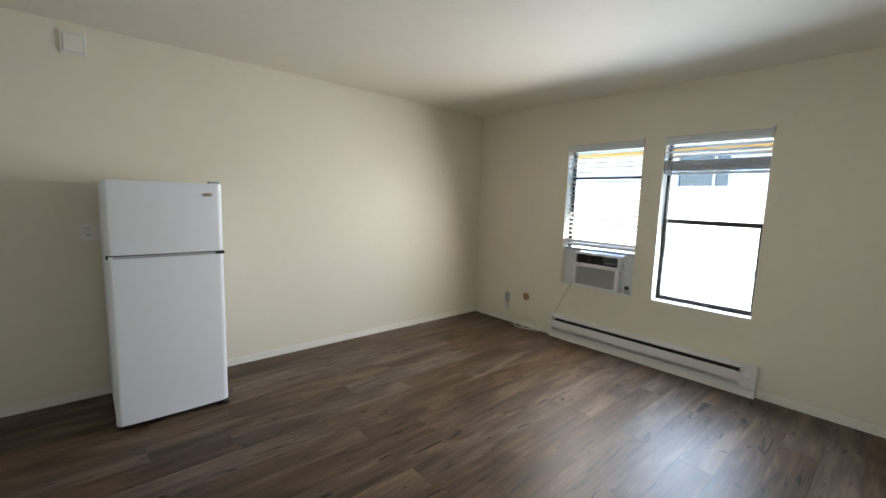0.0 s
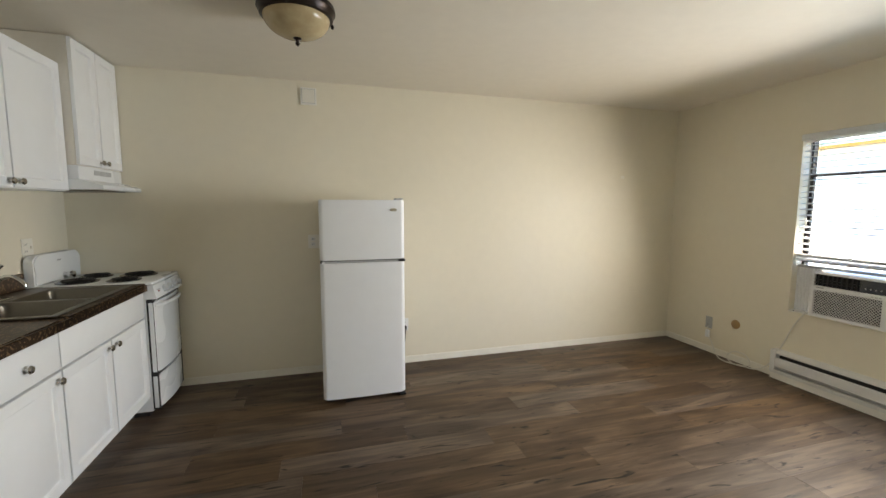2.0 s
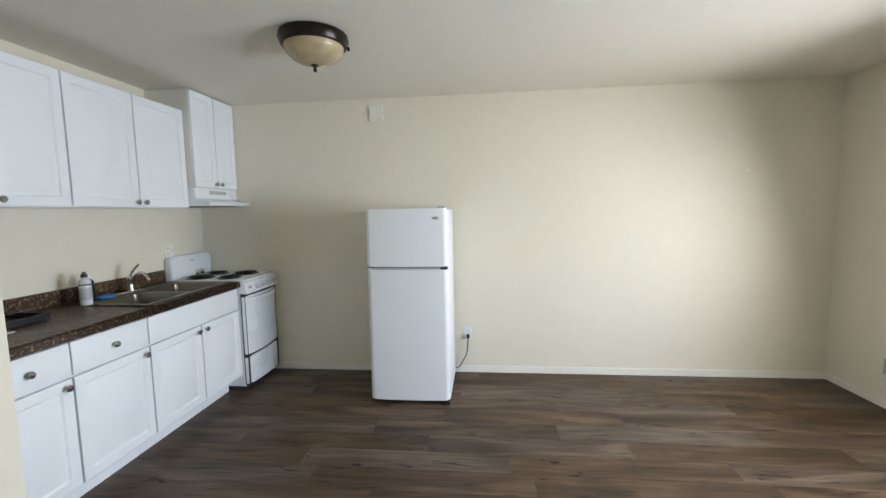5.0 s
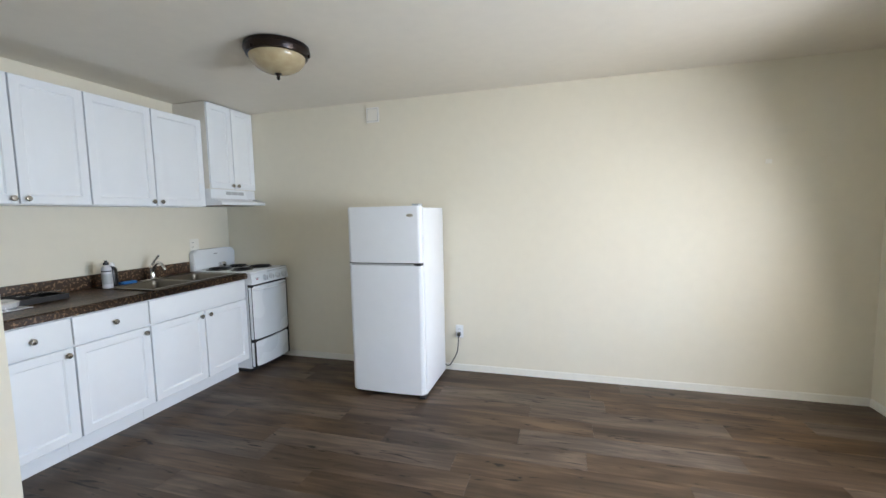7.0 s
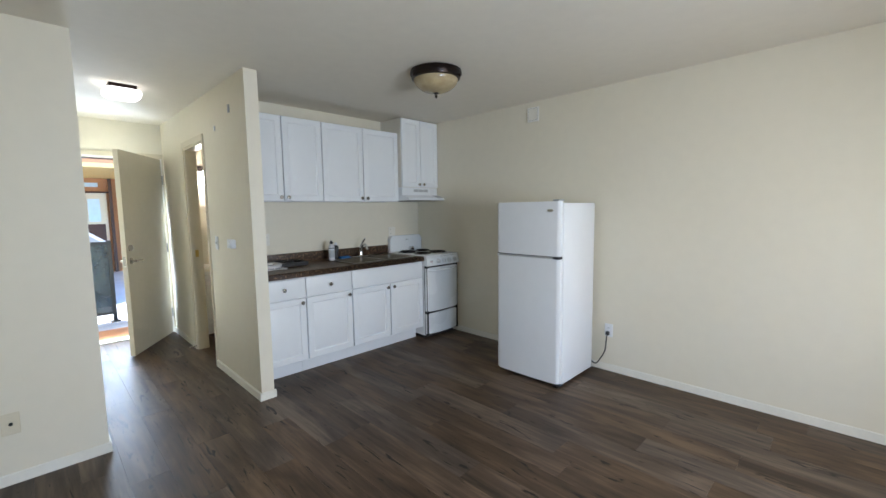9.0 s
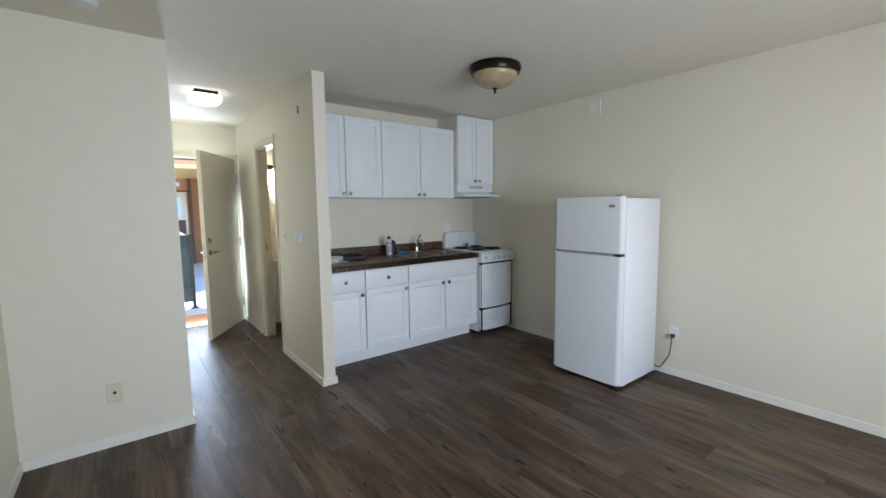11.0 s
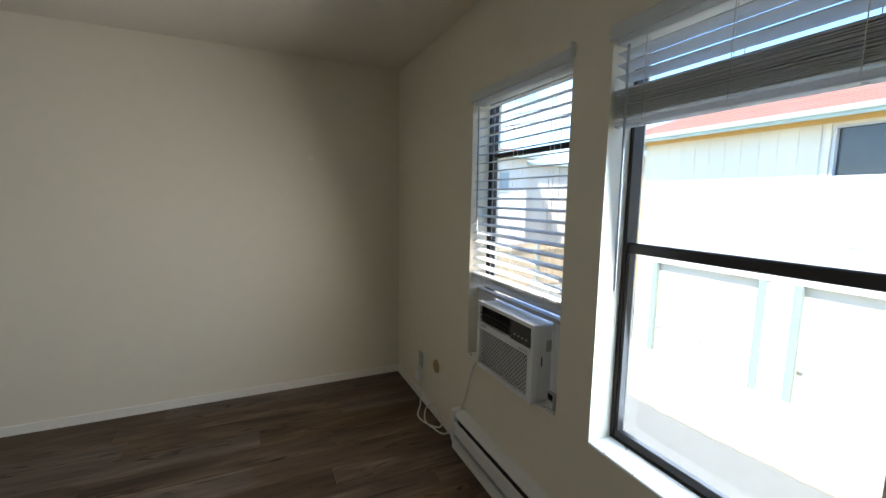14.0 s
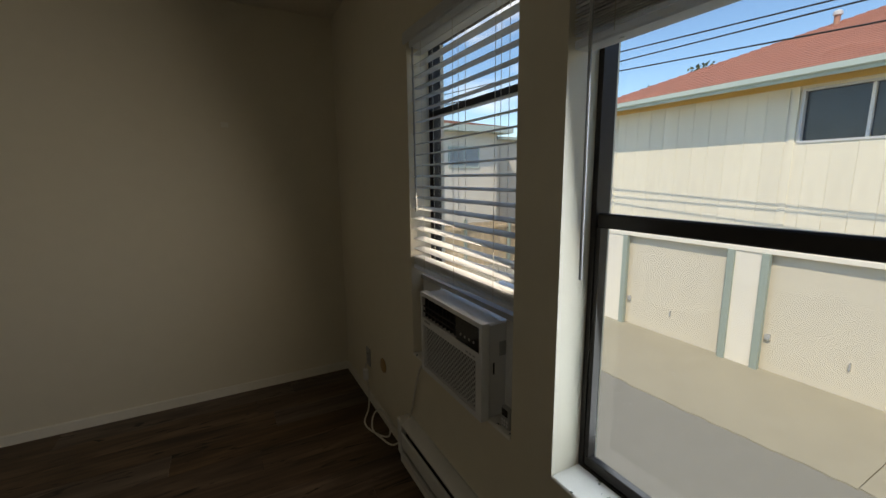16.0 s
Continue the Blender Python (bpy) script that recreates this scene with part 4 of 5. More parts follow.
def tap():
    x, y, z = -1.215, 2.972, 0.923
    t = thing("kitchen_tap", (x, y, z), "chrome single-lever kitchen tap behind the sink", "tap")
    part("deck_plate", bx(x - 0.03, x + 0.03, y - 0.12, y + 0.12, z, z + 0.008, 0.004, 2), CHROME, t)
    part("body", lt([(0.026, z + 0.008), (0.022, z + 0.03), (0.019, z + 0.085), (0.021, z + 0.10), (0.017, z + 0.115)], (x, y, 0), seg=20), CHROME, t)
    part("spout", tb(spline([(x + 0.01, y - 0.004, z + 0.06), (x + 0.06, y - 0.012, z + 0.125), (x + 0.12, y - 0.022, z + 0.135), (x + 0.165, y - 0.03, z + 0.10), (x + 0.168, y - 0.031, z + 0.085)], 6), 0.0115, 12), CHROME, t)
    part("lever", tb(spline([(x, y, z + 0.112), (x + 0.018, y + 0.008, z + 0.15), (x + 0.055, y + 0.02, z + 0.195)], 5), 0.009, 10), CHROME, t, "raised dark-tipped lever")


tap()


def bottle(x, y, z, h, r, body, cap, label):
    t = thing("soap_bottle", (x, y, z), label, "bottle")
    part("body", lt([(r * 0.94, z), (r, z + 0.006), (r, z + h * 0.68), (r * 0.85, z + h * 0.76), (r * 0.42, z + h * 0.82), (r * 0.42, z + h * 0.85)], (x, y, 0), seg=20), body, t)
    part("label_band", lt([(r + 0.0006, z + h * 0.16), (r + 0.0006, z + h * 0.52)], (x, y, 0), seg=20), GREYPL if body is SOAP else body, t, "greyish printed label")
    part("cap", lt([(r * 0.55, z + h * 0.84), (r * 0.55, z + h * 0.93), (r * 0.3, z + h * 0.94), (r * 0.3, z + h)], (x, y, 0), seg=14), cap, t)
    if body is SOAP:
        part("collar", lt([(r * 0.99, z + h * 0.60), (r + 0.001, z + h * 0.61), (r + 0.001, z + h * 0.635), (r * 0.99, z + h * 0.64)], (x, y, 0), seg=20), BLACK, t)


bottle(-1.14, 2.575, 0.923, 0.20, 0.031, SOAP, BLACK, "grey-white dish soap bottle with black cap by the sink")
# added black bottle shape with white cap, in place of a dark shadow area
bottle(-1.215, 2.665, 0.923, 0.175, 0.030, BLACK, WPLASTIC, "dark bottle shape standing in for shadow by the sink")
solid("sponge", bx(-1.225, -1.165, 2.70, 2.81, 0.923, 0.943, 0.007, 2), SPONGE, "blue sponge on the sink rim", "sponge")

# wrapped packet and black tray at the counter's end
ft = thing("foil_packet", (-1.1, 1.86, 0.918), "plastic-wrapped packet of silver burner pans", "packet")
part("pans", lt([(0.085, 0.919), (0.11, 0.935), (0.115, 0.958), (0.098, 0.966), (0.07, 0.962), (0.0, 0.955)], (-1.05, 1.90, 0), seg=24), FOIL, ft)
part("wrapper", bx(-1.13, -0.92, 1.80, 2.02, 0.9185, 0.926, 0.003), FOIL, ft)
part("wrapper_label", bx(-1.08, -1.02, 1.86, 1.93, 0.955, 0.966), WPLASTIC, ft, smooth=False)
bt = thing("black_tray", (-1.17, 2.08, 0.918), "shallow black metal tray lying on the countertop", "tray")
part("pan", bx(-1.30, -1.03, 1.93, 2.25, 0.9195, 0.925, 0.002), BLACK, bt)
bm = bx(-1.31, -1.02, 1.92, 1.93, 0.921, 0.955)
box(bm, -1.31, -1.02, 2.25, 2.26, 0.921, 0.955)
box(bm, -1.31, -1.30, 1.93, 2.25, 0.921, 0.955)
box(bm, -1.03, -1.02, 1.93, 2.25, 0.921, 0.955)
part("edge", bm, BLACK, bt, smooth=False)
solid("steel_spatula", bx(-1.20, -1.175, 2.09, 2.31, 0.956, 0.96, 0.001), CHROME, "thin steel utensil lying across the tray", "utensil")


# --- stove ---
def stove():
    y0, y1, xf, xb, top = 3.422, 3.918, -0.645, -1.325, 0.925
    t = thing("electric_stove", (-1.0, 3.67, 0), "white narrow electric coil stove", "stove")

    def bowed(z0, z1, x, extra=0.0, bev=0.006):
        n, o = 8, []
        for k in range(n + 1):
            u = k / n
            o.append((x + extra - 0.022 * (2 * u - 1) ** 2, y0 + 0.002 + (y1 - y0 - 0.004) * u))
        o += [(x - 0.045, y1 - 0.002), (x - 0.045, y0 + 0.002)]
        bm = pr(o, "z", z0, z1)
        bmesh.ops.bevel(bm, geom=[e for e in bm.edges if abs(e.verts[0].co.z - e.verts[1].co.z) < 1e-5], offset=bev, segments=2, affect="EDGES")
        return bm
    part("body", bx(xb, xf - 0.05, y0, y1, 0.04, top - 0.02), APPLIANCE, t, smooth=False)
    part("plinth", bx(xb + 0.03, xf - 0.08, y0 + 0.02, y1 - 0.02, 0.0, 0.04), BLACK, t, smooth=False)
    part("cooktop", bx(xb, xf - 0.005, y0 - 0.002, y1 + 0.002, top - 0.02, top, 0.006, 2), APPLIANCE, t)
    cp = part("control_panel", pr([(xf - 0.05, top - 0.022), (xf - 0.004, top - 0.022), (xf + 0.014, top - 0.115), (xf - 0.05, top - 0.115)], "y", y0, y1), APPLIANCE, t)
    for k in range(4):
        c = (xf + 0.006, y0 + 0.165 + k * 0.085, top - 0.07)
        kb = part("control_knob", lt([(0.027, -0.004), (0.026, 0.008), (0.021, 0.012), (0.019, 0.026), (0.012, 0.029)], c, "x", 20), GRILLE, cp, "round pale grey control knob")
        part("pointer", bx(c[0] + 0.014, c[0] + 0.031, c[1] - 0.003, c[1] + 0.003, c[2] - 0.019, c[2] + 0.019), GREYPL, kb, smooth=False)
    part("indicator", bx(xf + 0.001, xf + 0.010, y0 + 0.055, y0 + 0.075, top - 0.075, top - 0.066), material("red_lamp", (0.35, 0.02, 0.02), 0.2), cp, smooth=False)
    part("print", bx(xf + 0.001, xf + 0.009, y0 + 0.045, y0 + 0.09, top - 0.062, top - 0.057), GREYPL, cp, smooth=False)
    # near-black block behind the oven door and drawer, painted shade for their gaps
    part("door_gap_shade", bx(xf - 0.05, xf - 0.012, y0 + 0.006, y1 - 0.006, 0.05, top - 0.116), DARKGAP, t, smooth=False)
    od = part("oven_door", bowed(0.305, top - 0.135, xf + 0.008), APPLIANCE, t)
    hp = [(xf + 0.006 + 0.035 * math.sin(math.pi * k / 10) ** 0.5 - 0.02 * (2 * k / 10 - 1) ** 2, y0 + 0.03 + (y1 - y0 - 0.06) * k / 10, top - 0.165) for k in range(11)]
    part("door_handle", tb(hp, 0.013, 10), APPLIANCE, od)
    part("drawer", bowed(0.055, 0.285, xf + 0.006), APPLIANCE, t)
    # back guard with rounded top corners
    o = [(y0 + 0.004, top)]
    for cy, s in ((y0 + 0.06, 1), (y1 - 0.06, 0)):
        for k in range(7):
            a = radians(180 - 15 * k if s else 90 - 15 * k)
            o.append((cy + 0.056 * math.cos(a), top + 0.145 + 0.045 * math.sin(a)))
    o.append((y1 - 0.004, top))
    bm = pr(o, "x", xb, xb + 0.055)
    bmesh.ops.bevel(bm, geom=[e for e in bm.edges if all(v.co.x > xb + 0.054 for v in e.verts)], offset=0.008, segments=2, affect="EDGES")
    bg = part("back_guard", bm, APPLIANCE, t)
    part("badge", bx(xb + 0.054, xb + 0.057, (y0 + y1) / 2 - 0.02, (y0 + y1) / 2 + 0.02, top + 0.135, top + 0.145), GREYPL, bg, smooth=False)
    part("vent_knob", lt([(0.022, 0), (0.018, 0.022), (0.028, 0.04), (0.024, 0.054), (0.010, 0.06)], (xb + 0.055, (y0 + y1) / 2 + 0.05, top + 0.03), "x", 16), CHROME, bg, "small metal knob")
    for cx, cy, r in ((-0.86, y0 + 0.135, 0.075), (-0.86, y1 - 0.13, 0.092), (-1.12, y0 + 0.135, 0.092), (-1.12, y1 - 0.13, 0.075)):
        b = part("burner", lt([(r + 0.022, top), (r + 0.022, top + 0.004), (r + 0.012, top + 0.006), (r, top + 0.001), (0.01, top + 0.001)], (cx, cy, 0), seg=28), GLOSSBLACK, t, "black drip bowl")
        pts = []
        for k in range(121):
            a = 2 * math.pi * 4.2 * k / 120
            rr = 0.014 + (r - 0.014) * k / 120
            pts.append((cx + rr * math.cos(a), cy + rr * math.sin(a), top + 0.012))
        part("coil", tb(pts, 0.0055, 6), COIL, b, "dark spiral heating coil")
    for xx in (xf - 0.12, xb + 0.08):
        for yy in (y0 + 0.05, y1 - 0.05):
            part("foot", lt([(0.015, 0.0), (0.015, 0.041)], (xx, yy, 0), seg=10), BLACK, t)


stove()


# --- hall: entry door, bathroom doorway ---
def entry_door():
    jt = thing("door_1", (XD - 0.06, 1.16, 0), "cream entry door frame with dark head", "door", kind="structure")
    bm = bx(XD - 0.12, XD + 0.012, DY0, DY0 + 0.02, 0, DZ)
    box(bm, XD - 0.12, XD + 0.012, DY1 - 0.02, DY1, 0, DZ)
    box(bm, XD - 0.12, XD + 0.012, DY0 + 0.02, DY1 - 0.02, DZ - 0.02, DZ)
    part("door_frame", bm, TRIM, jt, smooth=False)
    part("head_seal", bx(XD - 0.07, XD - 0.05, DY0 + 0.02, DY1 - 0.02, DZ - 0.034, DZ - 0.02), BROWNW, jt, smooth=False)
    bm = bx(XD, XD + 0.014, DY1, YP0, 0, DZ + 0.05)
    box(bm, XD, XD + 0.014, YH, DY0, 0, DZ + 0.05)
    box(bm, XD, XD + 0.014, DY0, DY1, DZ, DZ + 0.05)
    part("casing", bm, DOORP, jt, smooth=False)
    part("threshold", bx(XD - 0.13, XD + 0.01, DY0 + 0.02, DY1 - 0.02, 0.0, 0.016, 0.004), TRIM, jt)
    # the leaf, swung into the hall
    hx, hy, ang, wd = XD + 0.05, DY1 - 0.022, radians(-33.5), 0.845
    ux, uy = Vector((math.cos(ang), math.sin(ang), 0)), Vector((-math.sin(ang), math.cos(ang), 0))
    m = Matrix(((ux.x, uy.x, 0, hx), (ux.y, uy.y, 0, hy), (0, 0, 1, 0), (0, 0, 0, 1)))
    lf = thing("entry_door", (hx, hy, 0.01), "open cream painted flush entry door", "door")

    def leaf(name, bm, mat, parent, label="", smooth=True):
        bmesh.ops.transform(bm, matrix=m, verts=bm.verts)
        return part(name, bm, mat, parent, label, smooth)
    slab = leaf("door_leaf", bx(0, wd, -0.044, 0.0, 0.012, DZ - 0.012, 0.002), DOORP, lf)
    for zz in (0.25, 1.02, 1.8):
        leaf("hinge", lt([(0.008, zz - 0.05), (0.008, zz + 0.05)], (-0.004, 0.006, 0), seg=10), GREYPL, lf)
    for side, e in ((-0.044, -1), (0.0, 1)):
        leaf("rose", lt([(0.032, 0), (0.03, 0.008 * e), (0.014, 0.012 * e), (0.012, 0.045 * e)], (wd - 0.07, side, 0.955), "y", 20), NICKEL, slab)
        leaf("lever_handle", tb(spline([(wd - 0.07, side + 0.045 * e, 0.955), (wd - 0.10, side + 0.05 * e, 0.956), (wd - 0.19, side + 0.045 * e, 0.952)], 4), 0.009, 10), NICKEL, slab, "satin nickel lever handle")
        leaf("deadbolt", lt([(0.032, 0), (0.03, 0.012 * e), (0.018, 0.015 * e), (0.008, 0.028 * e)], (wd - 0.07, side, 1.085), "y", 20), NICKEL, slab, "round deadbolt")
    leaf("peephole", lt([(0.008, -0.048), (0.006, -0.044)], (wd / 2 + 0.05, 0, 1.5), "y", 12), BRASS, slab)
    leaf("latch_plate", bx(wd - 0.001, wd + 0.0015, -0.034, -0.010, 0.91, 1.0), NICKEL, slab, smooth=False)


entry_door()

bf = thing("door_2", (-1.88, 1.65, 0), "bathroom doorway with cream jambs and brass strike", "door", kind="structure")
bm = bx(-2.20, -2.18, YP0 - 0.004, YP1 + 0.004, 0, 2.06)
box(bm, -1.58, -1.56, YP0 - 0.004, YP1 + 0.004, 0, 2.06)
box(bm, -2.18, -1.58, YP0 - 0.004, YP1 + 0.004, 2.04, 2.06)
part("door_frame", bm, DOORP, bf, smooth=False)
bm = bx(-2.255, -2.20, YP0 - 0.014, YP0, 0, 2.115)
box(bm, -1.56, -1.535, YP0 - 0.012, YP0, 0.0, 2.115)
box(bm, -2.20, -1.56, YP0 - 0.014, YP0, 2.06, 2.115)
part("casing", bm, DOORP, bf, smooth=False)
part("strike_plate", bx(-2.181, -2.178, YP0 + 0.03, YP0 + 0.06, 0.97, 1.04), BRASS, bf, "brass strike plate", smooth=False)
part("door_stop", tb([(-2.19, YP0 - 0.014, 0.04), (-2.19, YP0 - 0.09, 0.04)], 0.008), NICKEL, bf)

vn = thing("bathroom_vanity", (-2.85, 2.05, 0), "white bathroom vanity cabinet with pale top", "vanity")
part("cabinet", bx(-3.13, -2.70, 1.75, 2.35, 0.0, 0.74), CABINET, vn, smooth=False)
part("door", panel_door(1.77, 2.33, 0.12, 0.70, -2.68), CABINET, vn)
part("basin_top", bx(-3.14, -2.67, 1.72, 2.38, 0.74, 0.78, 0.008, 2), TRIM, vn)
vl = thing("vanity_light", (-3.10, 2.0, 1.95), "lit bathroom wall light with black arm and white shade", "wall light")
part("wall_plate", bx(-3.148, -3.13, 1.90, 2.14, 1.93, 1.99, 0.004), OILBRONZE, vl)
part("arm", tb([(-3.13, 2.0, 1.96), (-3.06, 2.0, 1.97), (-3.05, 2.0, 1.93)], 0.008), OILBRONZE, vl)
part("shade", lt([(0.03, 1.93), (0.05, 1.80), (0.055, 1.75)], (-3.05, 2.0, 0), seg=20), VANITY, vl, "glowing white glass shade")


# --- outside the windows: ground, garages, neighbours ---
XG = 11.6
solid("ground", bx(-60, 400, -300, 300, GROUND - 0.3, GROUND - 0.02), ASPHALT, "worn grey asphalt alley", "ground", kind="structure", smooth=False)
ap = thing("pavement", (10.4, 5, GROUND), "sunlit concrete apron before the garages", "pavement", kind="structure")
for k in range(5):
    a = -15.88 + k * 6.1
    bm, crumble = bmesh.new(), random.Random(40 + k)
    edge = [(9.30 + 0.10 * math.sin(0.9 * (a + 0.1 * j)) + crumble.uniform(-0.022, 0.022), a + 0.006 + 6.088 * j / 60) for j in range(61)]   # worn front edge
    prism(bm, edge + [(XG + 0.2, a + 6.094), (XG + 0.2, a + 0.006)], "z", GROUND - 0.02, GROUND)
    for v in bm.verts:
        if v.co.z > GROUND - 0.01 and v.co.x > 11:
            v.co.z += 0.03
    bmesh.ops.triangulate(bm, faces=bm.faces)
    part("slab", bm, CONCRETE, ap, smooth=False)


def garage_building():
    t = thing("garage_building", (XG, 3, GROUND), "two-storey cream building with garages and red roof", "building")
    y_end, y_beg, z_top = 7.82, -10.5, 2.90
    doors = [(5.06, 7.32), (2.05, 4.50), (-0.96, 1.49), (-3.97, -1.52), (-7.0, -4.55)]
    bm = bmesh.new()
    edges = [y_beg] + [v for d in doors[::-1] for v in d] + [y_end]
    for k in range(0, len(edges) - 1, 2):
        box(bm, XG, XG + 0.2, edges[k], edges[k + 1], GROUND, 0.05)
    box(bm, XG, XG + 0.2, y_beg, y_end, 0.05, 0.30)
    bmesh.ops.remove_doubles(bm, verts=bm.verts, dist=1e-5)
    part("garage_wall", bm, STUCCO, t, "cream stucco wall", smooth=False)
    part("end_wall", bx(XG + 0.2, XG + 8, y_end - 0.2, y_end, GROUND, z_top), STUCCO, t, smooth=False)
    part("back_wall", bx(XG + 7.8, XG + 8, y_beg, y_end - 0.2, GROUND, z_top), STUCCO, t, smooth=False)
    part("lintel", bx(XG - 0.02, XG, y_beg, y_end, 0.045, 0.12), STUCCO, t, smooth=False)
    for a, b in doors:
        d = part("garage_door", bx(XG + 0.10, XG + 0.13, a, b, GROUND + 0.02, 0.05), GARAGE, t, "closed beige garage door", smooth=False)
        for c in (a - 0.06, b - 0.06):
            part("post", bx(XG - 0.05, XG + 0.04, c, c + 0.12, GROUND + 0.01, 0.045, 0.004), SAGE, t, "sage green wooden post")
        part("lift_handle", bx(XG + 0.06, XG + 0.10, (a + b) / 2 - 0.01, (a + b) / 2 + 0.01, -1.62, -1.50, 0.003), GREYPL, d)
        part("latch", bx(XG + 0.05, XG + 0.10, b - 0.16, b - 0.08, -1.50, -1.40, 0.005), GREYPL, d)
        part("seal", bx(XG + 0.085, XG + 0.1, a, b, 0.0, 0.03), GARAGE, d, smooth=False)
    # upper storey siding, board by board
    wins = [(2.53, 4.28, 1.90, 2.70), (-3.5, -1.75, 1.90, 2.70)]
    y = y_end
    mesh = {}
    while y > y_beg + 0.01:
        b0 = max(y - 0.305, y_beg)
        cuts = [(0.30, z_top)]
        for a, b, z0, z1 in wins:
            if b0 < b - 0.02 and y > a + 0.02:
                cuts = [(0.30, z0), (z1, z_top)]
        for z0, z1 in cuts:
            key = (round(y - b0, 3), z0, z1)
            if key not in mesh:
                bm = bx(-0.016, 0.0, 0.0012, y - b0 - 0.0012, z0, z1)
                bmesh.ops.bevel(bm, geom=[e for e in bm.edges if all(v.co.x < -0.015 for v in e.verts)], offset=0.003, affect="EDGES")
                mesh[key] = finish("siding_board", bm, SIDING, False)
            ob = new("siding_board", mesh[key])
            ob.parent = t
            ob.matrix_parent_inverse = t.matrix_basis.inverted()
            ob.location = (XG, b0, 0)
        y = b0
    part("siding_back", bx(XG, XG + 0.15, y_beg, wins[1][0], 0.30, z_top), STUCCO, t, smooth=False)
    part("siding_back", bx(XG, XG + 0.15, wins[1][1], wins[0][0], 0.30, z_top), STUCCO, t, smooth=False)
    part("siding_back", bx(XG, XG + 0.15, wins[0][1], y_end - 0.2, 0.30, z_top), STUCCO, t, smooth=False)
    part("frieze_board", bx(XG - 0.034, XG - 0.017, y_beg, y_end, 2.765, z_top), EAVEPAINT, t, "ochre frieze board under the eave", smooth=False)
    part("trim_band", bx(XG - 0.03, XG, y_beg, y_end, 0.28, 0.36), STUCCO, t, smooth=False)
    for c in (7.73, 4.33, -1.65):
        part("corner_board", bx(XG - 0.03, XG - 0.017, c, c + 0.09, 0.36, 2.764), SIDING, t, smooth=False)
    for a, b, z0, z1 in wins:
        for c, d in ((0.30, z0), (z1, z_top)):
            part("siding_back", bx(XG, XG + 0.15, a, b, c, d), STUCCO, t, smooth=False)
        w = part("window", bx(XG + 0.06, XG + 0.08, a, b, z0, z1), OUTGLASS, t, "dark sliding window with curtain", smooth=False)
        bm = bx(XG - 0.03, XG + 0.06, a - 0.015, a + 0.02, z0 - 0.015, z1 + 0.015)
        box(bm, XG - 0.03, XG + 0.06, b - 0.02, b + 0.015, z0 - 0.015, z1 + 0.015)
        box(bm, XG - 0.03, XG + 0.06, a + 0.02, b - 0.02, z0 - 0.015, z0 + 0.02)
        box(bm, XG - 0.03, XG + 0.06, a + 0.02, b - 0.02, z1 - 0.02, z1 + 0.015)
        part("frame", bm, GRILLE, w, smooth=False)
        mid = (a + b) / 2 + 0.08
        part("mullion", bx(XG + 0.0, XG + 0.06, mid - 0.02, mid + 0.02, z0 + 0.02, z1 - 0.02), TRIM, w, smooth=False)
        n = 26
        o = [(XG + 0.045 + 0.006 * math.sin(k * 1.9), a + 0.03 + (mid - 0.32 - a) * k / n) for k in range(n + 1)]
        o += [(u + 0.004, v) for u, v in o[::-1]]
        part("curtain", pr(o, "z", z0 + 0.03, z1 - 0.03), WPLASTIC, w, "grey-white curtain")
    # eave and hip roof
    xo, e0, e1, ze = XG - 0.50, y_beg - 0.5, y_end + 0.60, 2.785
    part("soffit", bx(xo + 0.03, XG + 8.6, e0 + 0.03, e1 - 0.03, z_top, z_top + 0.03), EAVEPAINT, t, smooth=False)
    bm = bx(xo, xo + 0.03, e0, e1, ze, ze + 0.145)
    box(bm, xo + 0.03, XG + 8.6, e1 - 0.03, e1, ze, ze + 0.145)
    part("fascia", bm, MINT, t, "pale green fascia and gutter", smooth=False)
    part("gutter", pr([(xo - 0.085, ze + 0.14), (xo - 0.08, ze + 0.06), (xo, ze + 0.045), (xo, ze + 0.14)], "y", e0, e1), MINT, t, smooth=False)
    zr, xr = ze + 0.145, XG + 4.0
    pitch, run = 0.42, xr - (xo - 0.06)
    bm = bmesh.new()
    rows = 34
    for k in range(rows):   # courses of the slope over the eave, stepped like shingles
        u0, u1 = k / rows, (k + 1) / rows
        xa, xb = xo - 0.06 + run * u0, xo - 0.06 + run * (u1 + 0.15 / rows)
        ya0, ya1 = e0 + run * u0, e1 + 0.06 - run * u0
        za, zb = zr + run * pitch * u0 + 0.016, zr + run * pitch * u1 + 0.006
        vs = [bm.verts.new(p) for p in ((xa, ya0, za), (xa, ya1, za), (xb, ya1 - run / rows, zb), (xb, ya0 + run / rows, zb), (xa, ya0, za - 0.016), (xa, ya1, za - 0.016))]
        bm.faces.new(vs[:4])
        bm.faces.new((vs[1], vs[0], vs[4], vs[5]))
    roof = part("roof", bm, SHINGLE, t, "red-brown shingle hip roof", smooth=False)
    bm = bmesh.new()
    a = [(xo - 0.06, e1 + 0.06, zr), (2 * xr - xo, e1 + 0.06, zr), (xr, e1 + 0.06 - run, zr + run * pitch)]
    bm.faces.new([bm.verts.new(p) for p in a])
    b = [(2 * xr - xo, e1, zr), (2 * xr - xo, e0, zr), (xr, e0 + run, zr + run * pitch), (xr, e1 + 0.06 - run, zr + run * pitch)]
    bm.faces.new([bm.verts.new(p) for p in b])
    part("roof", bm, SHINGLE, t, smooth=False)
    cx, cy = 14.2, 4.95
    zc = zr + (cx - xo) * pitch
    ch = part("flue", lt([(0.05, zc - 0.2), (0.05, zc + 0.2)], (cx, cy, 0), seg=14), CLAY, t, "clay flue pipe on the roof")
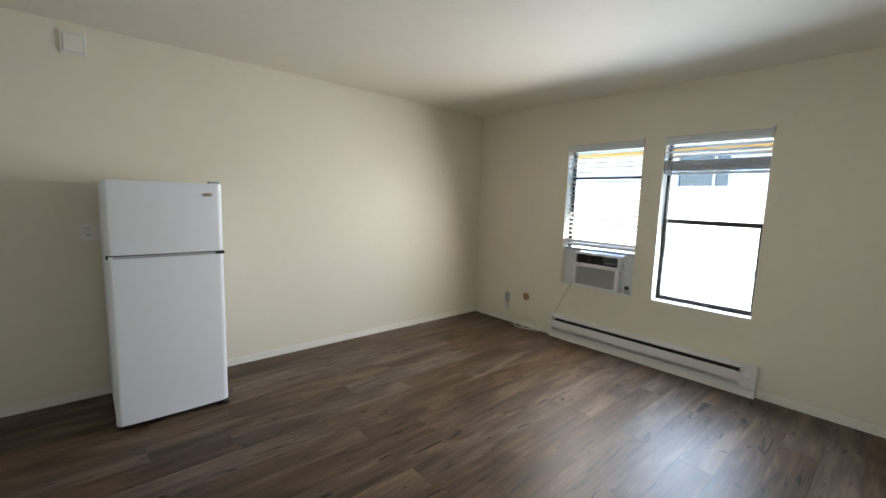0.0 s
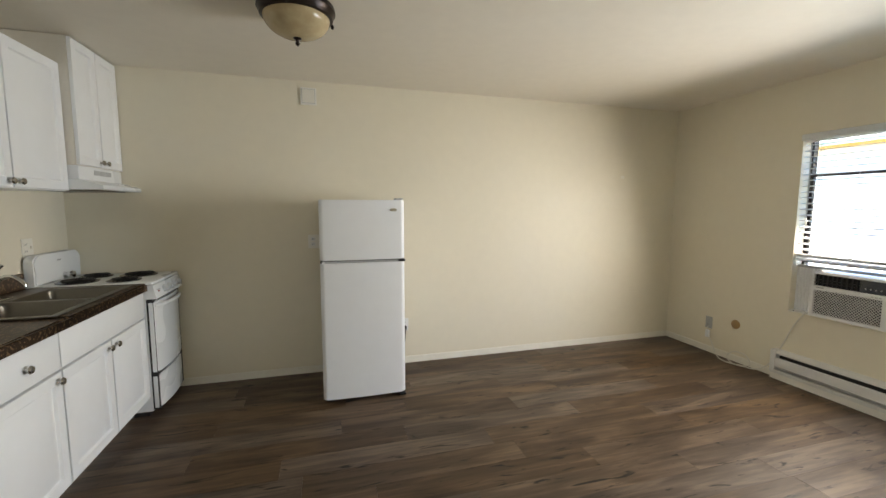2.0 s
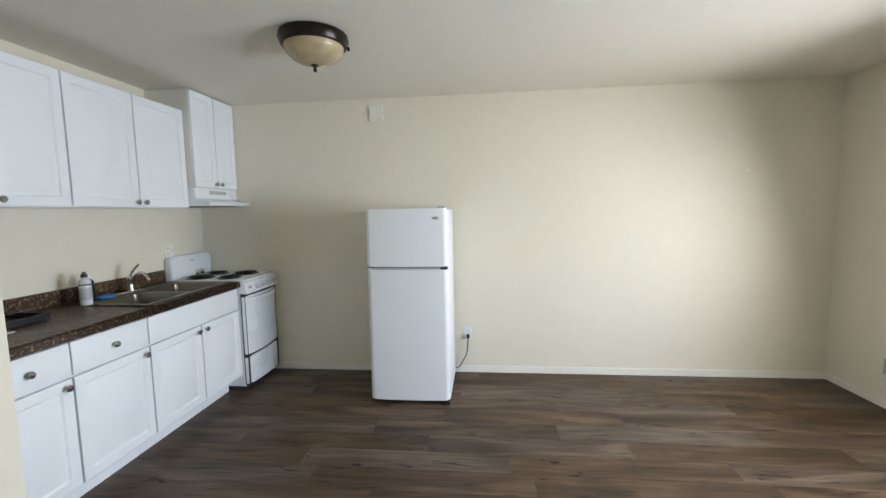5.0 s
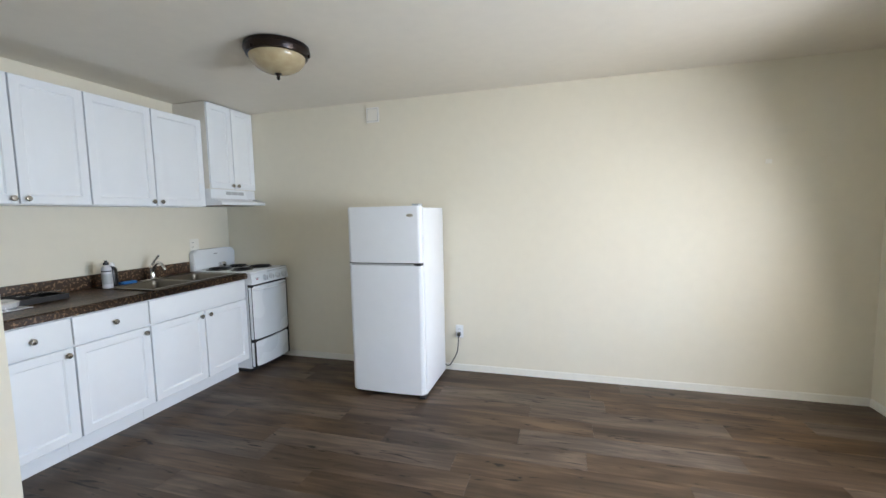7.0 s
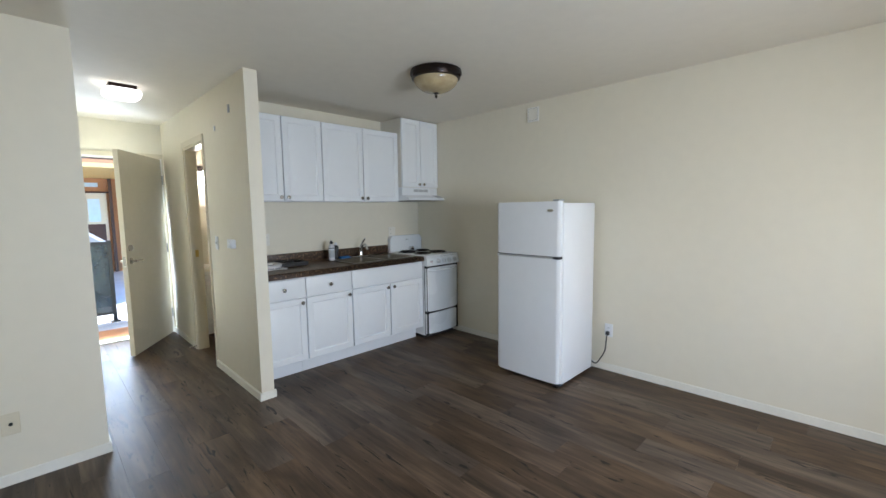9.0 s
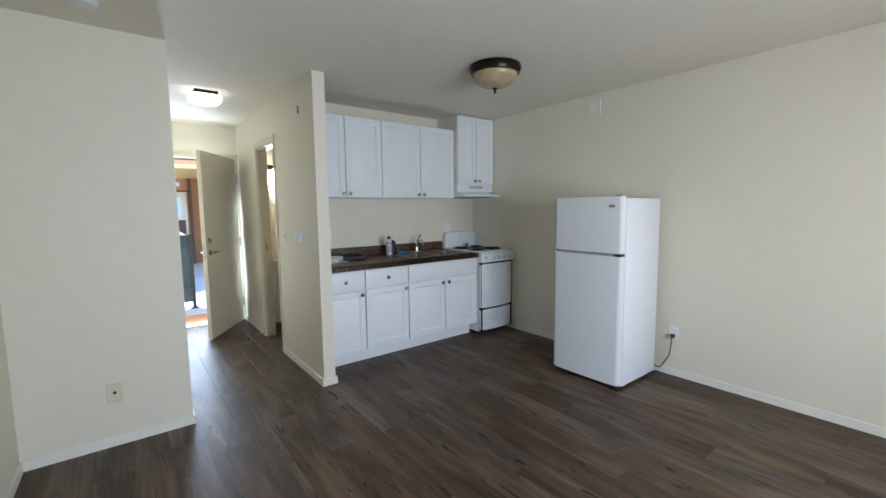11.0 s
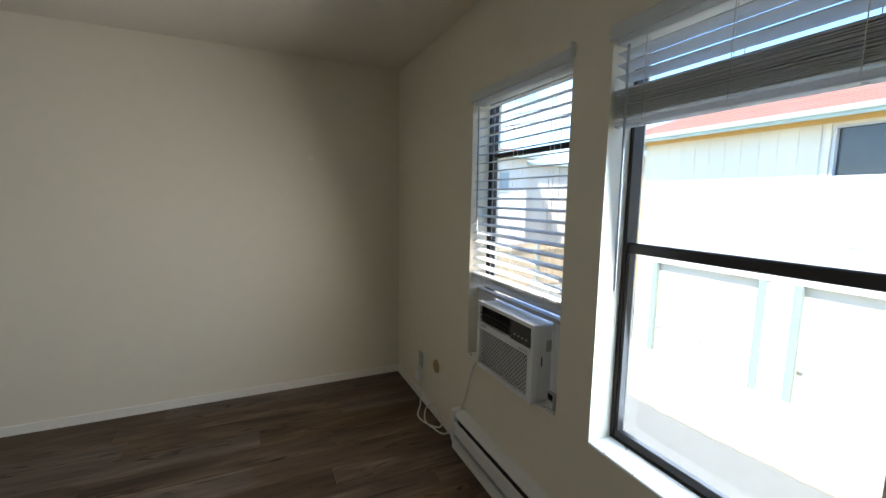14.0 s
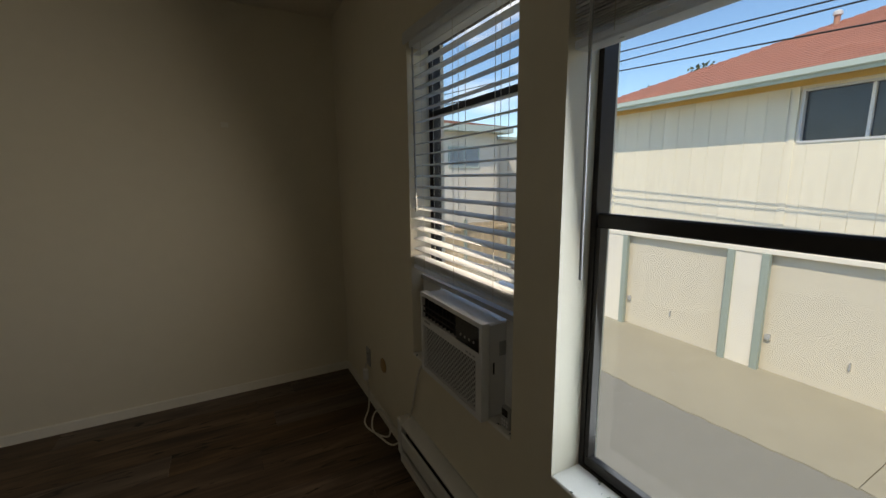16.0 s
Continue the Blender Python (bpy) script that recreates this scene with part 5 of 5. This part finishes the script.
    part("flue_cap", lt([(0.075, zc + 0.2), (0.075, zc + 0.26), (0.04, zc + 0.29)], (cx, cy, 0), seg=14), GRILLE, ch)


garage_building()


def far_house():
    """The cream house beyond the fence, seen through the blind."""
    t = thing("neighbour_house", (13.0, 18.0, GROUND), "cream neighbour house with pale green fascia", "building")
    x0, x1, y0, y1 = 8.0, 14.1, 16.0, 24.0
    part("wall", bx(x0, x1, y0, y1, GROUND, 3.25), STUCCO, t, smooth=False)
    part("fascia", bx(x0 - 0.5, x1 + 0.5, y0 - 0.5, y1 + 0.5, 3.25, 3.50), MINT, t, smooth=False)
    part("roof", pr([(x0 - 0.5, 3.50), (x1 + 0.5, 3.50), ((x0 + x1) / 2, 3.62)], "y", y0 - 0.5, y1 + 0.5), SHINGLE, t, smooth=False)
    for a in (11.72, 8.9):
        w = part("window", bx(a, a + 1.4, y0 - 0.02, y0 + 0.03, 1.84, 2.62), PALEGLASS, t, smooth=False)
        bm = bx(a - 0.05, a, y0 - 0.04, y0, 1.79, 2.67)
        box(bm, a + 1.4, a + 1.45, y0 - 0.04, y0, 1.79, 2.67)
        box(bm, a, a + 1.4, y0 - 0.04, y0, 1.79, 1.84)
        box(bm, a, a + 1.4, y0 - 0.04, y0, 2.62, 2.67)
        box(bm, a + 0.68, a + 0.72, y0 - 0.03, y0 - 0.02, 1.84, 2.62)
        part("frame", bm, MINT, w, smooth=False)
    part("side_wing", bx(x1, 26.0, y0 + 0.9, y1, GROUND, 3.1), STUCCO, t, smooth=False)
    part("wing_roof", bx(x1 + 0.5, 26.4, y0 + 0.6, y1 + 0.3, 3.1, 3.22), MINT, t, smooth=False)
    part("base_band", bx(x0 - 0.02, x1 + 0.02, y0 - 0.02, y0, GROUND, -1.2), STUCCO, t, smooth=False)


far_house()


def back_house():
    """The ochre house behind the garages, a strip of it beside their end wall."""
    t = thing("neighbour_house", (17.0, 13.0, GROUND), "ochre stucco house with blue-green fascia behind garages", "building")
    part("wall", bx(17.0, 24.0, 11.0, 15.0, GROUND, 3.2), OCHRE, t, smooth=False)
    part("fascia", bx(16.6, 24.4, 10.6, 15.4, 3.2, 3.42), MINT, t, smooth=False)
    part("roof", pr([(16.6, 3.42), (24.4, 3.42), (20.5, 4.6)], "y", 10.6, 15.4), SHINGLE, t, smooth=False)
    for a in (12.6, 13.9):
        w = part("window", bx(16.97, 17.03, a, a + 0.8, 1.95, 2.8), OUTGLASS, t, smooth=False)
        bm = bx(16.94, 16.99, a - 0.05, a, 1.9, 2.85)
        box(bm, 16.94, 16.99, a + 0.8, a + 0.85, 1.9, 2.85)
        box(bm, 16.94, 16.99, a, a + 0.8, 1.9, 1.95)
        box(bm, 16.94, 16.99, a, a + 0.8, 2.8, 2.85)
        part("frame", bm, GRILLE, w, smooth=False)


back_house()


def board_fence():
    t = thing("wood_fence", (10, 14.5, GROUND), "tan vertical board fence across the alley end", "fence")
    me = finish("board", bx(0.004, 0.14, 0.0, 0.02, GROUND, GROUND + 1.75), FENCEW, False)
    for k in range(80):
        ob = new("board", me)
        ob.parent, ob.matrix_parent_inverse = t, t.matrix_basis.inverted()
        ob.location = (5.2 + k * 0.145, 14.5, 0.02 * random.Random(k).random())
    for k in range(6):
        part("post", bx(5.2 + k * 2.1, 5.3 + k * 2.1, 14.4, 14.5, GROUND, GROUND + 1.9), SAGE, t, smooth=False)
    part("rail", bx(5.2, 16.8, 14.44, 14.5, GROUND + 1.5, GROUND + 1.6), FENCEW, t, smooth=False)


board_fence()


def tree(x, y, base, h, r, label, seed):
    rng = random.Random(seed)
    t = thing("tree", (x, y, base), label, "tree")
    trunk = lt([(0.22, base), (0.16, base + h * 0.4), (0.07, base + h * 0.8)], (x, y, 0), seg=10)
    for k in range(7):
        a = rng.uniform(0, 6.28)
        z = base + h * rng.uniform(0.45, 0.75)
        tube(trunk, [(x, y, z), (x + r * 0.4 * math.cos(a), y + r * 0.4 * math.sin(a), z + h * 0.1), (x + r * 0.8 * math.cos(a), y + r * 0.8 * math.sin(a), z + h * 0.18)], 0.05, 6)
    part("trunk", trunk, BARK, t)
    bm = bmesh.new()
    clumps = [(Vector((rng.gauss(0, 0.45), rng.gauss(0, 0.45), rng.gauss(0, 0.3))), rng.uniform(0.25, 0.5)) for _ in range(26)]
    for c, cr in clumps:
        for _ in range(200):
            d = Vector((rng.gauss(0, 1), rng.gauss(0, 1), rng.gauss(0, 1))).normalized() * cr * rng.random() ** 0.4
            p = Vector((x, y, base + h * 0.78)) + (c + d) * r
            n = Vector((rng.gauss(0, 1), rng.gauss(0, 1), rng.gauss(0, 1))).normalized()
            s = n.orthogonal().normalized() * 0.13
            q = n.cross(s)
            bm.faces.new([bm.verts.new(p + v) for v in (s, q * 0.5, -s, -q * 0.5)])
    part("crown", bm, LEAF, t, smooth=False)


tree(27.0, 15.5, GROUND, 9.6, 2.0, "dark green tree behind the red roof", 3)

pw = thing("power_lines", (10.0, 4, 3.4), "dark overhead cables crossing the alley", "cable")
for z0, z1 in ((3.64, 3.43), (3.47, 3.345), (3.31, 3.08)):
    pts = [(10.0, y, z0 + (z0 - z1) * (y - 6.66) / 3.4) for y in range(18, -12, -2)]
    part("cable", tb(pts, 0.011, 6), BLACK, pw)

# --- own building's outside face; the eave over the entry walkway is an unseen shade ---
solid("exterior_wall", bx(XE + TE, XE + TE + 0.03, YS - 4, W2[0] - 0.02, GROUND, ZC), STUCCO, "cream stucco outside wall", "wall", kind="structure", smooth=False)

# --- outside the entry ---
wk = thing("walkway", (-6, 1, -0.03), "grey planked upper walkway outside the entry", "walkway", kind="structure")
me = finish("plank", bx(-0.085, 0.085, -2.6, 2.6, -0.05, 0.0, 0.004), DECK, False)
for k in range(42):
    ob = new("plank", me)
    ob.parent, ob.matrix_parent_inverse = wk, wk.matrix_basis.inverted()
    ob.location = (XD - 0.22 - k * 0.176, 1.2, -0.012)
solid("walkway_ceiling", bx(-10.5, -7.4, -4.5, 6.5, 2.29, 2.37), EAVEPAINT, "ochre painted soffit over the far walkway", "ceiling", kind="structure", smooth=False)
# added out of view, deep enough to keep the sun off the mat
solid("walkway_ceiling", bx(XD - 2.2, XD - 0.12, -2.5, 4.5, 2.55, 2.63), EAVEPAINT, "unseen ochre soffit added to shade the entry", "ceiling", kind="structure", smooth=False)
dm = thing("door_mat", (XD - 0.42, 1.15, 0), "orange-brown coir door mat outside the entry", "mat")
part("mat_body", bx(XD - 0.66, XD - 0.17, 0.80, 1.55, -0.012, 0.006, 0.004), MAT, dm)

rl = thing("iron_railing", (-5, 0.9, 0), "black iron railing with dark mesh screen", "railing")
RX = -4.37
for y in (1.13, -0.75):
    part("post", bx(RX - 0.02, RX + 0.02, y, y + 0.04, -0.012, 1.06), IRON, rl, smooth=False)
    part("foot_plate", bx(RX - 0.05, RX + 0.05, y - 0.03, y + 0.07, -0.012, 0.0), IRON, rl, smooth=False)
part("top_rail", bx(RX - 0.02, RX + 0.02, -0.71, 1.13, 1.02, 1.06), IRON, rl, smooth=False)
part("bottom_rail", bx(RX - 0.015, RX + 0.015, -0.71, 1.13, 0.09, 0.12), IRON, rl, smooth=False)
part("mesh_panel", bx(RX - 0.004, RX + 0.004, -0.71, 1.13, 0.12, 1.02), MESH, rl, "dark see-through mesh screen", smooth=False)
part("post_cap", bx(RX - 0.026, RX + 0.026, 1.124, 1.176, 1.06, 1.072), IRON, rl, smooth=False)

sg = thing("stair_guard", (-6.5, 0.4, 0), "pale grey sloping stair guard beyond the railing", "stair guard")
part("cap", pr([(0.2, 1.80), (1.34, 0.945), (1.34, 0.885), (0.2, 1.74)], "x", -6.56, -6.44), TRIM, sg, smooth=False)
part("panel", pr([(0.2, 1.739), (1.32, 0.899), (1.32, 0.0), (0.2, 0.0)], "x", -6.52, -6.48), DECK, sg, smooth=False)

ob_ = thing("courtyard_building", (-10.5, 1, 0), "peach stucco courtyard building with brown posts and door", "building")
part("wall", bx(-10.8, -10.5, -6, 8, GROUND, 4.2), PEACH, ob_, smooth=False)
for y in (0.72, 1.83, 2.06):
    part("post", bx(-10.46, -10.36, y, y + 0.06, -0.2, 2.285), BROWNW, ob_, smooth=False)
bd = part("door", bx(-10.5, -10.44, 1.30, 1.78, 0, 1.93), DOORP, ob_, "cream door with a pale window", smooth=False)
# the pane's sky reflection is its pale blue base colour
part("door_pane", bx(-10.445, -10.425, 1.42, 1.645, 1.24, 1.79), SKYGLASS, bd, "pane with sky reflection painted pale blue", smooth=False)
part("kick_panel", bx(-10.445, -10.425, 1.36, 1.72, 0.15, 1.18), BROWNW, bd, smooth=False)
part("door_head", bx(-10.47, -10.40, 1.24, 1.83, 1.93, 1.97), BROWNW, bd, smooth=False)
part("sign", bx(-10.5, -10.46, 1.33, 1.64, 2.08, 2.18), SKYGLASS, ob_, "pale blue house sign", smooth=False)
part("sign", bx(-10.5, -10.46, 2.14, 2.30, 1.35, 1.60), SKYGLASS, ob_, smooth=False)

# --- floor planks, last ---
fl = thing("floor", (1, 2, 0), "dark grey-brown wood-look vinyl plank floor", "floor", kind="structure")
part("floor_base", bx(XD - 0.12, XE + 0.02, YS - 0.02, YN + 0.02, -0.08, -0.006), DARKGAP, fl, smooth=False)
rng = random.Random(7)
PW, PL = 0.178, 1.22
plank_mesh = {}
row = 0
y = YS - 0.05
while y < YN:
    west = XD - 0.10 if y < 3.2 and y + PW > YH - 0.1 else XW - 0.06
    if y > 1.55:
        west = XD - 0.05 if y < 3.2 else XK - 0.05
    x = west - rng.uniform(0, PL)
    while x < XE:
        a, b = max(x, west), min(x + PL, XE + 0.01)
        ln = round(b - a, 2)
        if ln > 0.04:
            if ln not in plank_mesh:
                bm = bx(0.0005, ln - 0.0005, 0.0004, PW - 0.0004, -0.006, 0.0)
                plank_mesh[ln] = finish("plank", bm, PLANK, False)
            ob = new("plank", plank_mesh[ln])
            ob.parent, ob.matrix_parent_inverse = fl, fl.matrix_basis.inverted()
            ob.location = (a, y, 0)
        x += PL
    y += PW
    row += 1
